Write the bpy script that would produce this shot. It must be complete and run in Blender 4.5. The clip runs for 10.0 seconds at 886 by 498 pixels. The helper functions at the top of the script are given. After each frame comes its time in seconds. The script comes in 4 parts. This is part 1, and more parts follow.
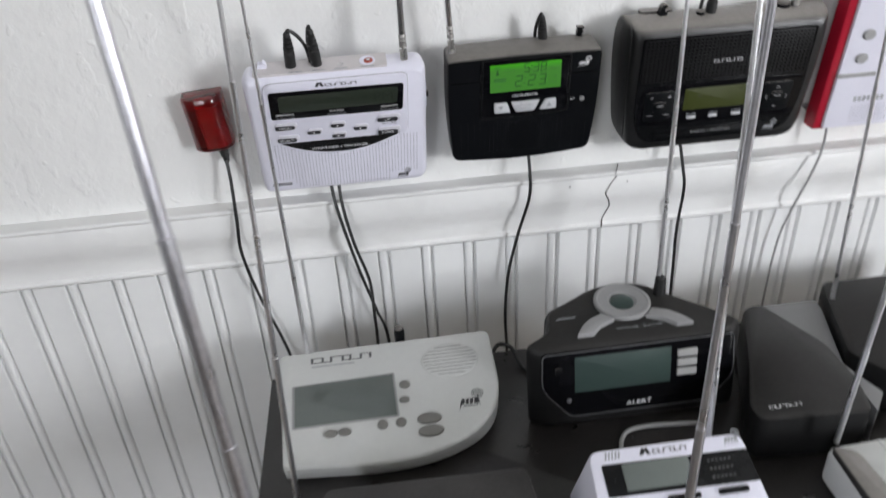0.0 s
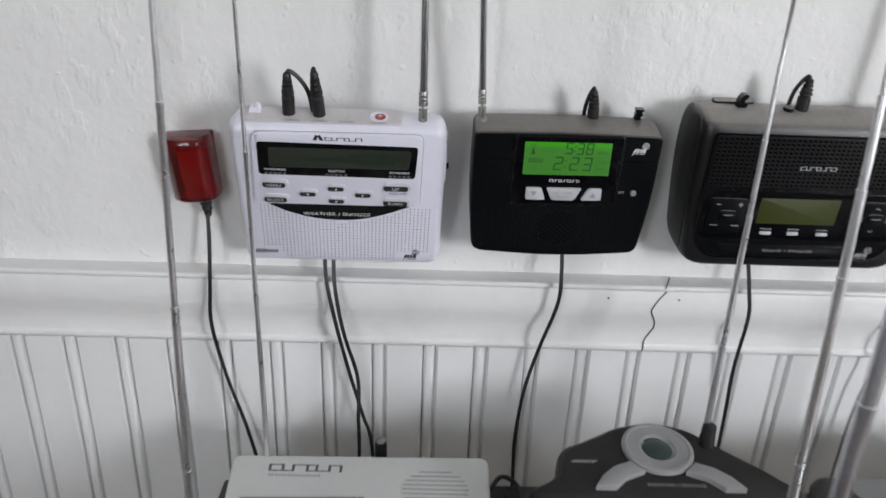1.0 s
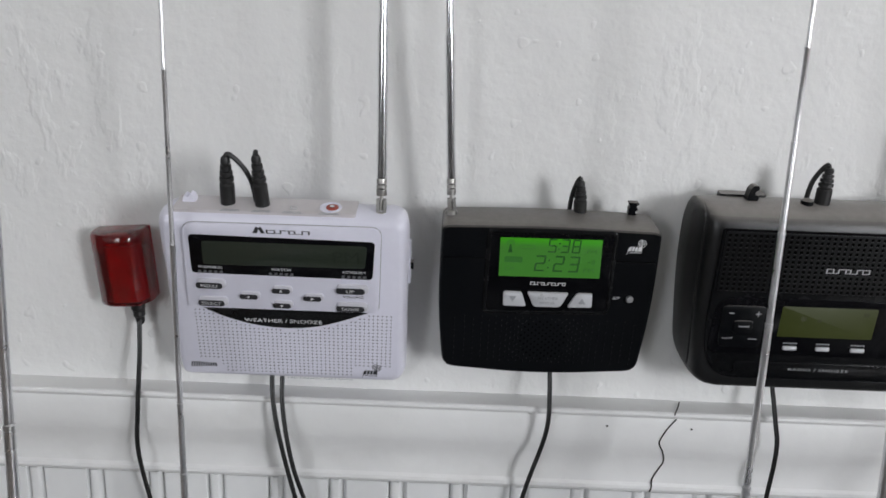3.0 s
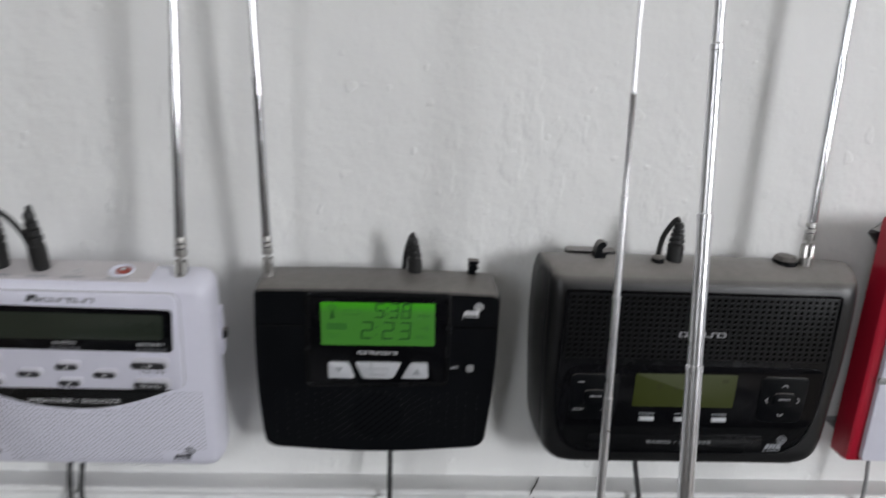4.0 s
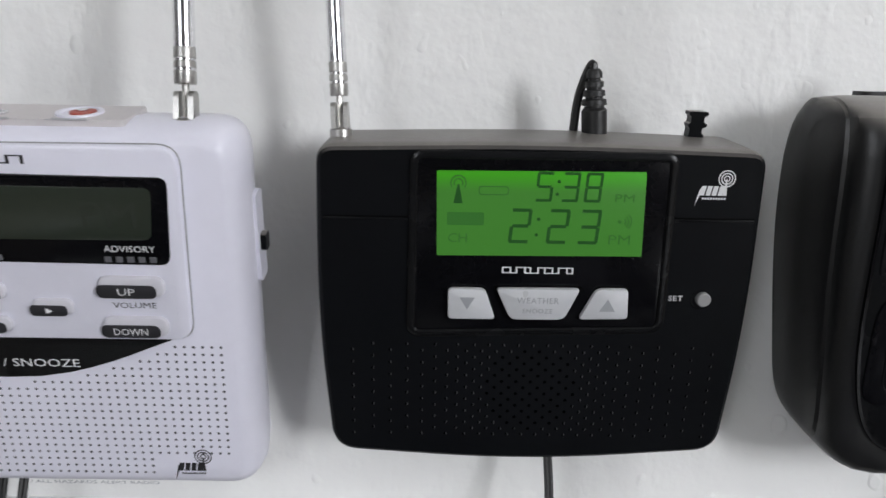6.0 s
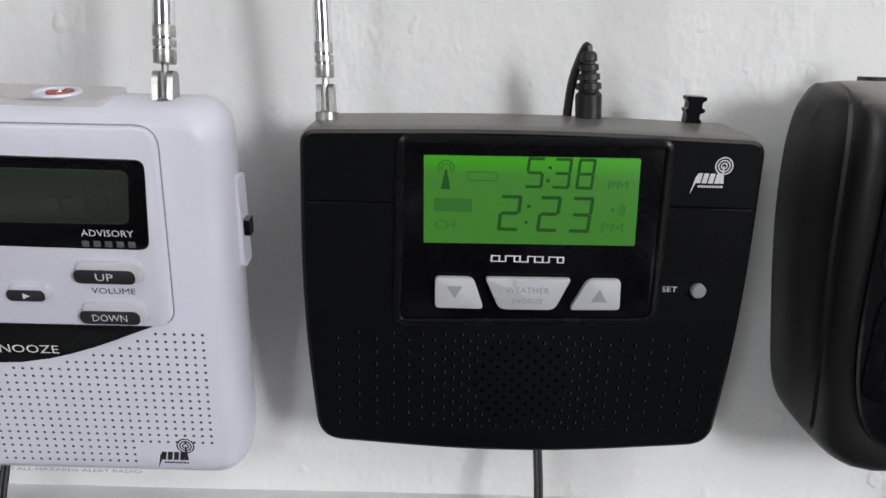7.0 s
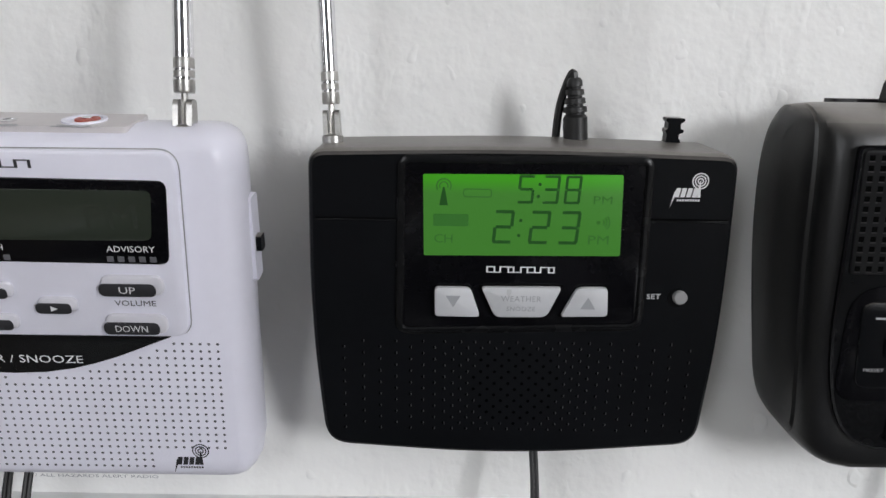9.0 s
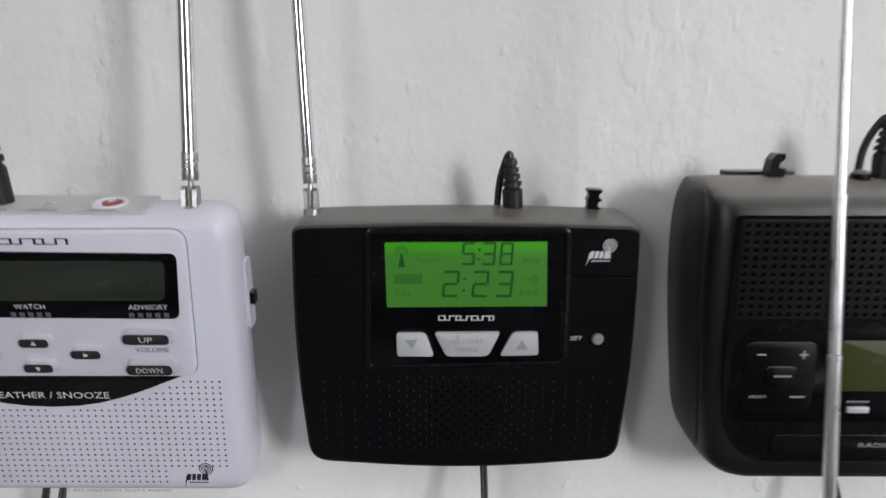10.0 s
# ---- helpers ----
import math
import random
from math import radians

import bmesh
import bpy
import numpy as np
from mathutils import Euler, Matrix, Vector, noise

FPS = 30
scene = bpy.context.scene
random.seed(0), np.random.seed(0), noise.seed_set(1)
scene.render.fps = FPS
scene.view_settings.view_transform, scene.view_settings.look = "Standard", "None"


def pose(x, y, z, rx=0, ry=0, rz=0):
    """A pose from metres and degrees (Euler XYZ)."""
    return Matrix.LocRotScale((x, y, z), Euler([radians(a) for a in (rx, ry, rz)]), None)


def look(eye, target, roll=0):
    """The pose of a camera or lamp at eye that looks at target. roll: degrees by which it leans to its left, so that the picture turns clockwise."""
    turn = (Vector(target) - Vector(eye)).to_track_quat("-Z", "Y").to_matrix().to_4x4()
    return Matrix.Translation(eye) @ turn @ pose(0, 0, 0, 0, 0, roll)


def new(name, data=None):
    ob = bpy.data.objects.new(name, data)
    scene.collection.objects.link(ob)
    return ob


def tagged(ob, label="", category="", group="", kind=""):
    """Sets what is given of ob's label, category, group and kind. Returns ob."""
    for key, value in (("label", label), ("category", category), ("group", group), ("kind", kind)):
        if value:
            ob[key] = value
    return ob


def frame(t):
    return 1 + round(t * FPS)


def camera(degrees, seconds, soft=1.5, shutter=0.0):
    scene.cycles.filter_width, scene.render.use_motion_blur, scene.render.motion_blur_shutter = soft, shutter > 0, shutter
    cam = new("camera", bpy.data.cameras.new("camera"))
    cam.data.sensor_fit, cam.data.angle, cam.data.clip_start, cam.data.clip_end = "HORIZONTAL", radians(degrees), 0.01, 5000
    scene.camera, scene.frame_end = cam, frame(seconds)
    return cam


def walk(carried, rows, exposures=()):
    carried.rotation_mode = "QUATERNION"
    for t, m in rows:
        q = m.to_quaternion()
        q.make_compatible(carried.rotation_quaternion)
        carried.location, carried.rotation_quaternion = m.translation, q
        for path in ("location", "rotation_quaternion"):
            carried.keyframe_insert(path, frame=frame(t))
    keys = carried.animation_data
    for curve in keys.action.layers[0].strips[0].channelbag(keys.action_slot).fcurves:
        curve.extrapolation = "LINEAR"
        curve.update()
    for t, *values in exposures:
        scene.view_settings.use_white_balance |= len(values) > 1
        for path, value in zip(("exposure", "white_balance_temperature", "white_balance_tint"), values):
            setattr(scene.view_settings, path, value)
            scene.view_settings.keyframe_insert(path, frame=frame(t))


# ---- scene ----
cam = camera(61.8, 10.0, 1.5, 0.5)
METRES, EYE, TILT, LEAN, TURN = 0.68, 1.3, 0.0, 0.0, -5.4
ROWS = [
    (0.0, 0.0, 0.0, 0.0, -1.77, -30.7, 2.98),
    (0.5, 0.0423, 0.0761, -0.0386, 2.23, -26.65, -0.27),
    (1.0, 0.05, 0.1698, -0.0822, 5.0, -23.66, -1.99),
    (1.5, 0.0631, 0.2441, -0.1135, 5.6, -21.93, -1.71),
    (2.0, 0.0652, 0.2702, -0.1258, 6.02, -19.74, -1.71),
    (2.2, 0.0617, 0.2752, -0.1276, 5.92, -18.59, -1.68),
    (3.3, 0.1065, 0.2966, -0.1488, 6.56, -13.14, -2.08),
    (3.5, 0.1132, 0.3124, -0.1476, 5.42, -13.27, -2.31),
    (3.7, 0.1540, 0.3322, -0.1467, 4.72, -12.36, -2.66),
    (3.9, 0.1960, 0.3617, -0.1415, 3.50, -11.00, -2.50),
    (4.0, 0.2056, 0.3760, -0.1394, 2.34, -10.39, -2.34),
    (4.2, 0.2050, 0.4180, -0.1450, 0.80, -9.40, -2.30),
    (4.5, 0.1887, 0.4785, -0.1673, 1.69, -9.19, -1.18),
    (4.7, 0.1493, 0.5201, -0.1930, 2.04, -9.51, -1.41),
    (5.0, 0.1132, 0.5564, -0.238, 3.85, -9.06, -0.87),
    (5.5, 0.1077, 0.6122, -0.2881, 5.07, -7.48, -1.18),
    (6.0, 0.1134, 0.6449, -0.3035, 4.99, -6.34, -1.02),
    (6.2, 0.1187, 0.6529, -0.3045, 5.26, -6.71, -1.00),
    (7.3, 0.1222, 0.6559, -0.3063, 5.48, -7.20, -1.65),
    (7.5, 0.1209, 0.6539, -0.313, 4.99, -5.74, -1.49),
    (8.0, 0.1236, 0.6486, -0.3092, 4.98, -5.36, -1.04),
    (8.5, 0.1227, 0.6378, -0.3095, 5.21, -5.29, -0.96),
    (9.0, 0.1247, 0.6285, -0.3093, 5.41, -5.15, -0.86),
    (9.5, 0.1362, 0.6121, -0.3001, 5.52, -4.87, -0.68),
    (10.0, 0.1589, 0.5486, -0.2709, 5.48, -4.81, -0.17),
]
walk(cam, [(t, pose(0, 0, EYE, TILT, LEAN, TURN) @ pose(METRES * x, METRES * y, METRES * z, 90 + pitch, roll, yaw)) for t, x, y, z, yaw, pitch, roll in ROWS],
     [(0.0, 0.17, 6500, 10), (0.5, 0.1, 6500, 10), (1.5, -0.1, 6500, 10), (2.2, -0.14, 6500, 10), (3.4, -0.26, 6500, 10), (4.4, -0.32, 6500, 10), (4.9, -0.22, 6500, 10), (5.5, -0.01, 6500, 10), (7.5, 0.03, 6560, 10), (9.3, 0.0, 6580, 10), (9.7, -0.12, 6580, 10), (10.0, -0.17, 6550, 10)])

# ---- world and light: daylight through two windows in the wall behind the camera ----
WALL, BACK, WEST, EAST, TOP = 0.722, -2.3, -1.9, 3.4, 2.5
TABLE = 0.765
world = bpy.data.worlds.new("sky")
scene.world = world
world.use_nodes = True
sky = world.node_tree.nodes.new("ShaderNodeTexSky")
sky.sky_type, sky.sun_disc, sky.sun_elevation, sky.sun_rotation = "NISHITA", False, radians(35), radians(150)
world.node_tree.links.new(sky.outputs[0], world.node_tree.nodes["Background"].inputs[0])
world.node_tree.nodes["Background"].inputs[1].default_value = 0.1
WINDOWS = [(2.3, 3.3, 1.0, 2.3, 118.0), (-1.8, -0.9, 1.0, 2.3, 22.0)]
for x0, x1, z0, z1, power in WINDOWS:
    lamp = bpy.data.lights.new("window_daylight", "AREA")
    lamp.shape, lamp.size, lamp.size_y, lamp.energy, lamp.color = "RECTANGLE", x1 - x0 - 0.08, z1 - z0 - 0.08, power, (0.965, 0.985, 1.035)
    ob = new("window_daylight", lamp)
    ob.matrix_world = look(((x0 + x1) / 2, BACK - 0.05, (z0 + z1) / 2), ((x0 + x1) / 2, 0, (z0 + z1) / 2))


# ---- materials ----
def material(name, colour, rough=0.5, metal=0.0, vary=0.06, scale=40.0, bump=0.0, bump_scale=400.0, glow=None, coat=0.0, spec=0.5, grime=0.0, through_light=0.0, per_object=0.0, dust=0.0, up_tint=0.0):
    m = bpy.data.materials.new(name)
    m.use_nodes = True
    nt = m.node_tree
    b = nt.nodes["Principled BSDF"]
    link, node = nt.links.new, nt.nodes.new
    b.inputs["Roughness"].default_value, b.inputs["Metallic"].default_value = rough, metal
    b.inputs["Coat Weight"].default_value, b.inputs["Specular IOR Level"].default_value = coat, spec
    b.inputs["Transmission Weight"].default_value = through_light
    b.inputs["Sheen Weight"].default_value, b.inputs["Sheen Roughness"].default_value = dust, 0.24
    b.inputs["Sheen Tint"].default_value = (1.0, 0.93, 0.86, 1)
    at = node("ShaderNodeTexCoord").outputs["Object"]
    coarse, fine = node("ShaderNodeTexNoise"), node("ShaderNodeTexNoise")
    coarse.inputs["Scale"].default_value, fine.inputs["Scale"].default_value = scale, scale * 9
    coarse.inputs["Detail"].default_value = fine.inputs["Detail"].default_value = 4
    link(at, coarse.inputs["Vector"]), link(at, fine.inputs["Vector"])
    both = node("ShaderNodeMath")
    both.operation = "ADD"
    link(coarse.outputs["Fac"], both.inputs[0]), link(fine.outputs["Fac"], both.inputs[1])
    spread = node("ShaderNodeMapRange")
    spread.inputs["From Min"].default_value, spread.inputs["From Max"].default_value = 0.6, 1.4
    spread.inputs["To Min"].default_value, spread.inputs["To Max"].default_value = 1 - vary, 1 + vary
    link(both.outputs[0], spread.inputs["Value"])
    tone = node("ShaderNodeVectorMath")
    tone.operation = "SCALE"
    tone.inputs[0].default_value = colour
    link(spread.outputs["Result"], tone.inputs["Scale"])
    out = tone.outputs[0]
    if per_object:
        info, lift = node("ShaderNodeObjectInfo"), node("ShaderNodeMapRange")
        lift.inputs["To Min"].default_value, lift.inputs["To Max"].default_value = 1 - per_object, 1 + per_object
        link(info.outputs["Random"], lift.inputs["Value"])
        again = node("ShaderNodeVectorMath")
        again.operation = "SCALE"
        link(out, again.inputs[0]), link(lift.outputs["Result"], again.inputs["Scale"])
        out = again.outputs[0]
    if grime:
        spots, ramp, mix = node("ShaderNodeTexNoise"), node("ShaderNodeMapRange"), node("ShaderNodeMix")
        spots.inputs["Scale"].default_value, spots.inputs["Detail"].default_value = scale * 1.7, 8
        ramp.inputs["From Min"].default_value, ramp.inputs["From Max"].default_value, ramp.inputs["To Max"].default_value = 0.58, 0.8, grime
        mix.data_type, mix.inputs[7].default_value = "RGBA", (0.30, 0.26, 0.2, 1)
        link(at, spots.inputs["Vector"]), link(spots.outputs["Fac"], ramp.inputs["Value"]), link(ramp.outputs["Result"], mix.inputs[0])
        link(out, mix.inputs[6])
        out = mix.outputs[2]
    if up_tint:
        # a patchy grey-beige mixed in on upward faces, by their normal
        up, cut, tint_fac, mix = node("ShaderNodeSeparateXYZ"), node("ShaderNodeMapRange"), node("ShaderNodeMath"), node("ShaderNodeMix")
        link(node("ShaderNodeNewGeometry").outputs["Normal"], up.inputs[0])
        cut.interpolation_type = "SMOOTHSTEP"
        cut.inputs["From Min"].default_value, cut.inputs["From Max"].default_value, cut.inputs["To Max"].default_value = 0.08, 0.85, up_tint
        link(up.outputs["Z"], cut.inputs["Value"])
        tint_fac.operation, mix.data_type, mix.inputs[7].default_value = "MULTIPLY", "RGBA", (0.36, 0.335, 0.31, 1)
        link(cut.outputs["Result"], tint_fac.inputs[0]), link(spread.outputs["Result"], tint_fac.inputs[1])
        link(tint_fac.outputs[0], mix.inputs[0]), link(out, mix.inputs[6])
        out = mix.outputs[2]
    link(out, b.inputs["Base Color"])
    wear = node("ShaderNodeMapRange")
    wear.inputs["To Min"].default_value, wear.inputs["To Max"].default_value = max(rough - 0.08, 0.02), min(rough + 0.08, 1)
    link(coarse.outputs["Fac"], wear.inputs["Value"]), link(wear.outputs["Result"], b.inputs["Roughness"])
    if bump:
        grain, relief = node("ShaderNodeTexNoise"), node("ShaderNodeBump")
        grain.inputs["Scale"].default_value, grain.inputs["Detail"].default_value = bump_scale, 3
        relief.inputs["Strength"].default_value, relief.inputs["Distance"].default_value = bump, 0.001
        link(at, grain.inputs["Vector"]), link(grain.outputs["Fac"], relief.inputs["Height"]), link(relief.outputs["Normal"], b.inputs["Normal"])
    if glow:
        b.inputs["Emission Color"].default_value, b.inputs["Emission Strength"].default_value = (*glow, 1), 1.0
    return m


def plaster():
    """Off-white wall paint over uneven plaster, with roller lumps and a few drips."""
    m = material("wall_paint", (0.80, 0.80, 0.785), 0.62, vary=0.03, scale=3.0, grime=0.10)
    nt, link = m.node_tree, m.node_tree.links.new
    at = nt.nodes["Texture Coordinate"].outputs["Object"]
    heights = []
    for scale, gain in ((420.0, 0.05), (200.0, 0.18), (70.0, 0.6), (14.0, 1.5)):
        n, g = nt.nodes.new("ShaderNodeTexNoise"), nt.nodes.new("ShaderNodeMath")
        n.inputs["Scale"].default_value, n.inputs["Detail"].default_value = scale, 3
        g.operation, g.inputs[1].default_value = "MULTIPLY", gain
        link(at, n.inputs["Vector"]), link(n.outputs["Fac"], g.inputs[0])
        heights.append(g.outputs[0])
    blobs, cut = nt.nodes.new("ShaderNodeTexNoise"), nt.nodes.new("ShaderNodeMapRange")
    blobs.inputs["Scale"].default_value, blobs.inputs["Detail"].default_value = 75.0, 1
    cut.inputs["From Min"].default_value, cut.inputs["From Max"].default_value, cut.inputs["To Max"].default_value = 0.70, 0.76, 0.35
    link(at, blobs.inputs["Vector"]), link(blobs.outputs["Fac"], cut.inputs["Value"])
    heights.append(cut.outputs["Result"])
    # patches of thicker, flaked paint
    stretch, flakes, edge, patch, where, both = (nt.nodes.new("ShaderNode" + k) for k in ("Mapping", "TexNoise", "MapRange", "TexNoise", "MapRange", "Math"))
    stretch.inputs["Scale"].default_value = (1.0, 1.0, 0.55)
    link(at, stretch.inputs["Vector"]), link(stretch.outputs[0], flakes.inputs["Vector"]), link(at, patch.inputs["Vector"])
    flakes.inputs["Scale"].default_value, flakes.inputs["Detail"].default_value, flakes.inputs["Distortion"].default_value = 62.0, 3, 0.1
    edge.inputs["From Min"].default_value, edge.inputs["From Max"].default_value = 0.52, 0.64
    patch.inputs["Scale"].default_value, patch.inputs["Detail"].default_value = 9.0, 3
    where.inputs["From Min"].default_value, where.inputs["From Max"].default_value, where.inputs["To Max"].default_value = 0.48, 0.64, 0.45
    link(flakes.outputs["Fac"], edge.inputs["Value"]), link(patch.outputs["Fac"], where.inputs["Value"])
    both.operation = "MULTIPLY"
    link(edge.outputs["Result"], both.inputs[0]), link(where.outputs["Result"], both.inputs[1])
    heights.append(both.outputs[0])
    total = heights[0]
    for h in heights[1:]:
        add = nt.nodes.new("ShaderNodeMath")
        link(total, add.inputs[0]), link(h, add.inputs[1])
        total = add.outputs[0]
    relief = nt.nodes.new("ShaderNodeBump")
    relief.inputs["Strength"].default_value, relief.inputs["Distance"].default_value = 0.85, 0.0016
    link(total, relief.inputs["Height"]), link(relief.outputs["Normal"], nt.nodes["Principled BSDF"].inputs["Normal"])
    return m


PAINT = plaster()
WING = material("mid_grey_plastic", (0.22, 0.22, 0.222), 0.4, vary=0.06)
TRIM = material("trim_paint", (0.82, 0.82, 0.81), 0.38, vary=0.03, scale=6, bump=0.25, bump_scale=70, grime=0.18)
BOARD = material("beadboard_paint", (0.80, 0.805, 0.80), 0.36, vary=0.02, scale=8, bump=0.12, bump_scale=50, grime=0.06, per_object=0.012)
# unseen walls, kept dark so the room bounces and reflects less
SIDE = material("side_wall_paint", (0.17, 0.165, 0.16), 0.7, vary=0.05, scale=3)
CEIL = material("ceiling_paint", (0.78, 0.78, 0.76), 0.8, vary=0.03, scale=4)
FLOOR = material("floor_wood", (0.20, 0.165, 0.13), 0.4, vary=0.25, scale=6, bump=0.1, bump_scale=60)
WHITE = material("white_plastic", (0.76, 0.755, 0.85), 0.30, vary=0.02, scale=20, bump=0.06, bump_scale=1500)
BEIGE = material("yellowed_plastic", (0.60, 0.57, 0.575), 0.5, vary=0.04, scale=30, bump=0.06, bump_scale=1500)
GREYBTN = material("grey_white_plastic", (0.62, 0.61, 0.66), 0.4, vary=0.03)
BLACK = material("black_plastic", (0.0035, 0.004, 0.005), 0.34, vary=0.2, scale=30, bump=0.10, bump_scale=2600, spec=0.16, up_tint=0.5)
DARK = material("charcoal_plastic", (0.0085, 0.0087, 0.0093), 0.34, vary=0.15, scale=25, bump=0.10, bump_scale=2600, spec=0.5, up_tint=0.6)
TABLE_SET = material("table_charcoal_plastic", (0.011, 0.011, 0.0112), 0.42, vary=0.2, scale=30, bump=0.1, bump_scale=2400, spec=0.22, up_tint=0.045)
GLOSS = material("glossy_black_plastic", (0.004, 0.004, 0.005), 0.12, vary=0.1, spec=0.16)
SATIN = material("satin_black_plastic", (0.006, 0.0063, 0.007), 0.26, vary=0.15, bump=0.05, bump_scale=2500, spec=0.2)
GRILLE = material("dull_black_grille", (0.006, 0.006, 0.0066), 0.40, vary=0.2, scale=60, bump=0.1, bump_scale=2000, spec=0.2)
SILVER = material("silver_plastic", (0.62, 0.63, 0.65), 0.3, 0.15, vary=0.04)
CHROME = material("chrome", (0.80, 0.80, 0.82), 0.13, 1.0, vary=0.06, scale=60)
DULL = material("worn_chrome", (0.80, 0.80, 0.815), 0.30, 1.0, vary=0.12, scale=50)
NICKEL = material("worn_nickel", (0.50, 0.49, 0.47), 0.36, 1.0, vary=0.2, scale=120)
# chrome with the dark reflections on the two nearest rods put into its colour
ROD = material("toned_down_chrome", (0.60, 0.60, 0.64), 0.30, 1.0, vary=0.15, scale=50)
CORD = material("black_cord", (0.012, 0.012, 0.012), 0.45, vary=0.2)
PRINT_W = material("white_print", (0.75, 0.75, 0.76), 0.5, vary=0.02)
PRINT_M = material("dim_print", (0.40, 0.40, 0.41), 0.5, vary=0.03)
PRINT_K = material("dark_print", (0.02, 0.02, 0.024), 0.5, vary=0.02)
PRINT_G = material("grey_print", (0.33, 0.34, 0.36), 0.5, vary=0.02)
HOLE = material("speaker_hole", (0.10, 0.10, 0.115), 0.8, vary=0.02)
HOLE_K = material("black_hole_and_shadow", (0.0012, 0.0012, 0.0012), 0.8, vary=0.02, spec=0.03)
# glint of the lit hole rims, put into the colour
SPECK = material("hole_glint", (0.07, 0.07, 0.073), 0.3, vary=0.5, scale=300)
GRILLE_GLINT = material("grille_hole_glint", (0.018, 0.018, 0.019), 0.3, vary=0.5, scale=300)
LED_OFF = material("unlit_indicator", (0.12, 0.12, 0.13), 0.35, vary=0.05)
LCD_GREEN = material("lit_green_display", (0.01, 0.05, 0.01), 0.5, vary=0.02, glow=(0.040, 0.186, 0.019), spec=0.2)
nt = LCD_GREEN.node_tree
split, ramp, blend = nt.nodes.new("ShaderNodeSeparateXYZ"), nt.nodes.new("ShaderNodeMapRange"), nt.nodes.new("ShaderNodeMix")
nt.links.new(nt.nodes["Texture Coordinate"].outputs["Object"], split.inputs[0])
nt.links.new(split.outputs["Y"], ramp.inputs["Value"])
ramp.interpolation_type = "SMOOTHSTEP"
ramp.inputs["From Min"].default_value, ramp.inputs["From Max"].default_value = 0.0970, 0.1045
blend.data_type = "RGBA"
blend.inputs[6].default_value, blend.inputs[7].default_value = (0.039, 0.148, 0.019, 1), (0.034, 0.25, 0.002, 1)
nt.links.new(ramp.outputs["Result"], blend.inputs[0])
nt.links.new(blend.outputs[2], nt.nodes["Principled BSDF"].inputs["Emission Color"])
SEGMENT = material("display_segment", (0.005, 0.03, 0.006), 0.3, vary=0.02, glow=(0.009, 0.047, 0.008))
SEGMENT_F = material("faint_display_segment", (0.01, 0.05, 0.01), 0.3, vary=0.02, glow=(0.022, 0.095, 0.014))
LCD_OLIVE = material("lit_olive_display", (0.02, 0.025, 0.004), 0.5, vary=0.04, glow=(0.013, 0.017, 0.001))
LCD_OFF = material("unlit_display", (0.026, 0.033, 0.024), 0.16, vary=0.05, scale=30)
LCD_OFF_S = material("unlit_display_segment", (0.0235, 0.030, 0.022), 0.16, vary=0.05)
LCD_GREY = material("grey_display", (0.13, 0.148, 0.138), 0.12, vary=0.05)
LCD_TEAL = material("teal_display", (0.034, 0.056, 0.050), 0.34, vary=0.05)
RED = material("translucent_red_plastic", (0.50, 0.03, 0.035), 0.12, vary=0.3, scale=60, coat=0.25, through_light=0.92)
RED_IN = material("red_reflector", (0.55, 0.01, 0.015), 0.25, vary=0.25, scale=140, bump=0.6, bump_scale=300)
RED_P = material("red_plastic", (0.42, 0.01, 0.03), 0.3, vary=0.05)
PEARL = material("pale_grey_plastic", (0.60, 0.61, 0.595), 0.36, vary=0.03, scale=20, bump=0.08, bump_scale=1800)
PEARL_INK = material("faded_dark_print", (0.09, 0.09, 0.095), 0.5, vary=0.1)
DIM_INK = material("dim_grey_print", (0.06, 0.06, 0.062), 0.5, vary=0.1)
PEARL_D = material("grey_button_rubber", (0.20, 0.195, 0.18), 0.5, vary=0.08)
LOW_SET = material("worn_dark_grey_plastic", (0.032, 0.031, 0.031), 0.4, vary=0.2, scale=30, bump=0.1, bump_scale=2400, spec=0.25, up_tint=0.05)
TABLETOP = material("black_brown_laminate", (0.021, 0.019, 0.018), 0.3, vary=0.3, scale=30, bump=0.1, bump_scale=300)
# a step lighter than the black front that it frames
RIM = material("dark_grey_edge", (0.09, 0.09, 0.095), 0.3, vary=0.3, scale=80)
KEY_GREY = material("pale_grey_key_plastic", (0.40, 0.40, 0.39), 0.4, vary=0.05)
GREY = material("grey_plastic", (0.30, 0.30, 0.30), 0.4, vary=0.06)
CRACK = material("crack", (0.03, 0.025, 0.02), 0.9, vary=0.2)
RUST = material("red_socket", (0.35, 0.06, 0.04), 0.4, vary=0.2)

# ---- building helpers ----
PLACES = {}


def thing(name, matrix, base, label, category, group="", unit=0.001):
    """An Empty at base (in the thing's own axes); its parts are given in those axes, in units."""
    ob = new(name)
    ob.empty_display_size = 0.02
    ob.matrix_world = matrix @ Matrix.Translation(Vector(base) * unit)
    PLACES[ob.name] = (Vector(base), unit)
    return tagged(ob, label, category, group)


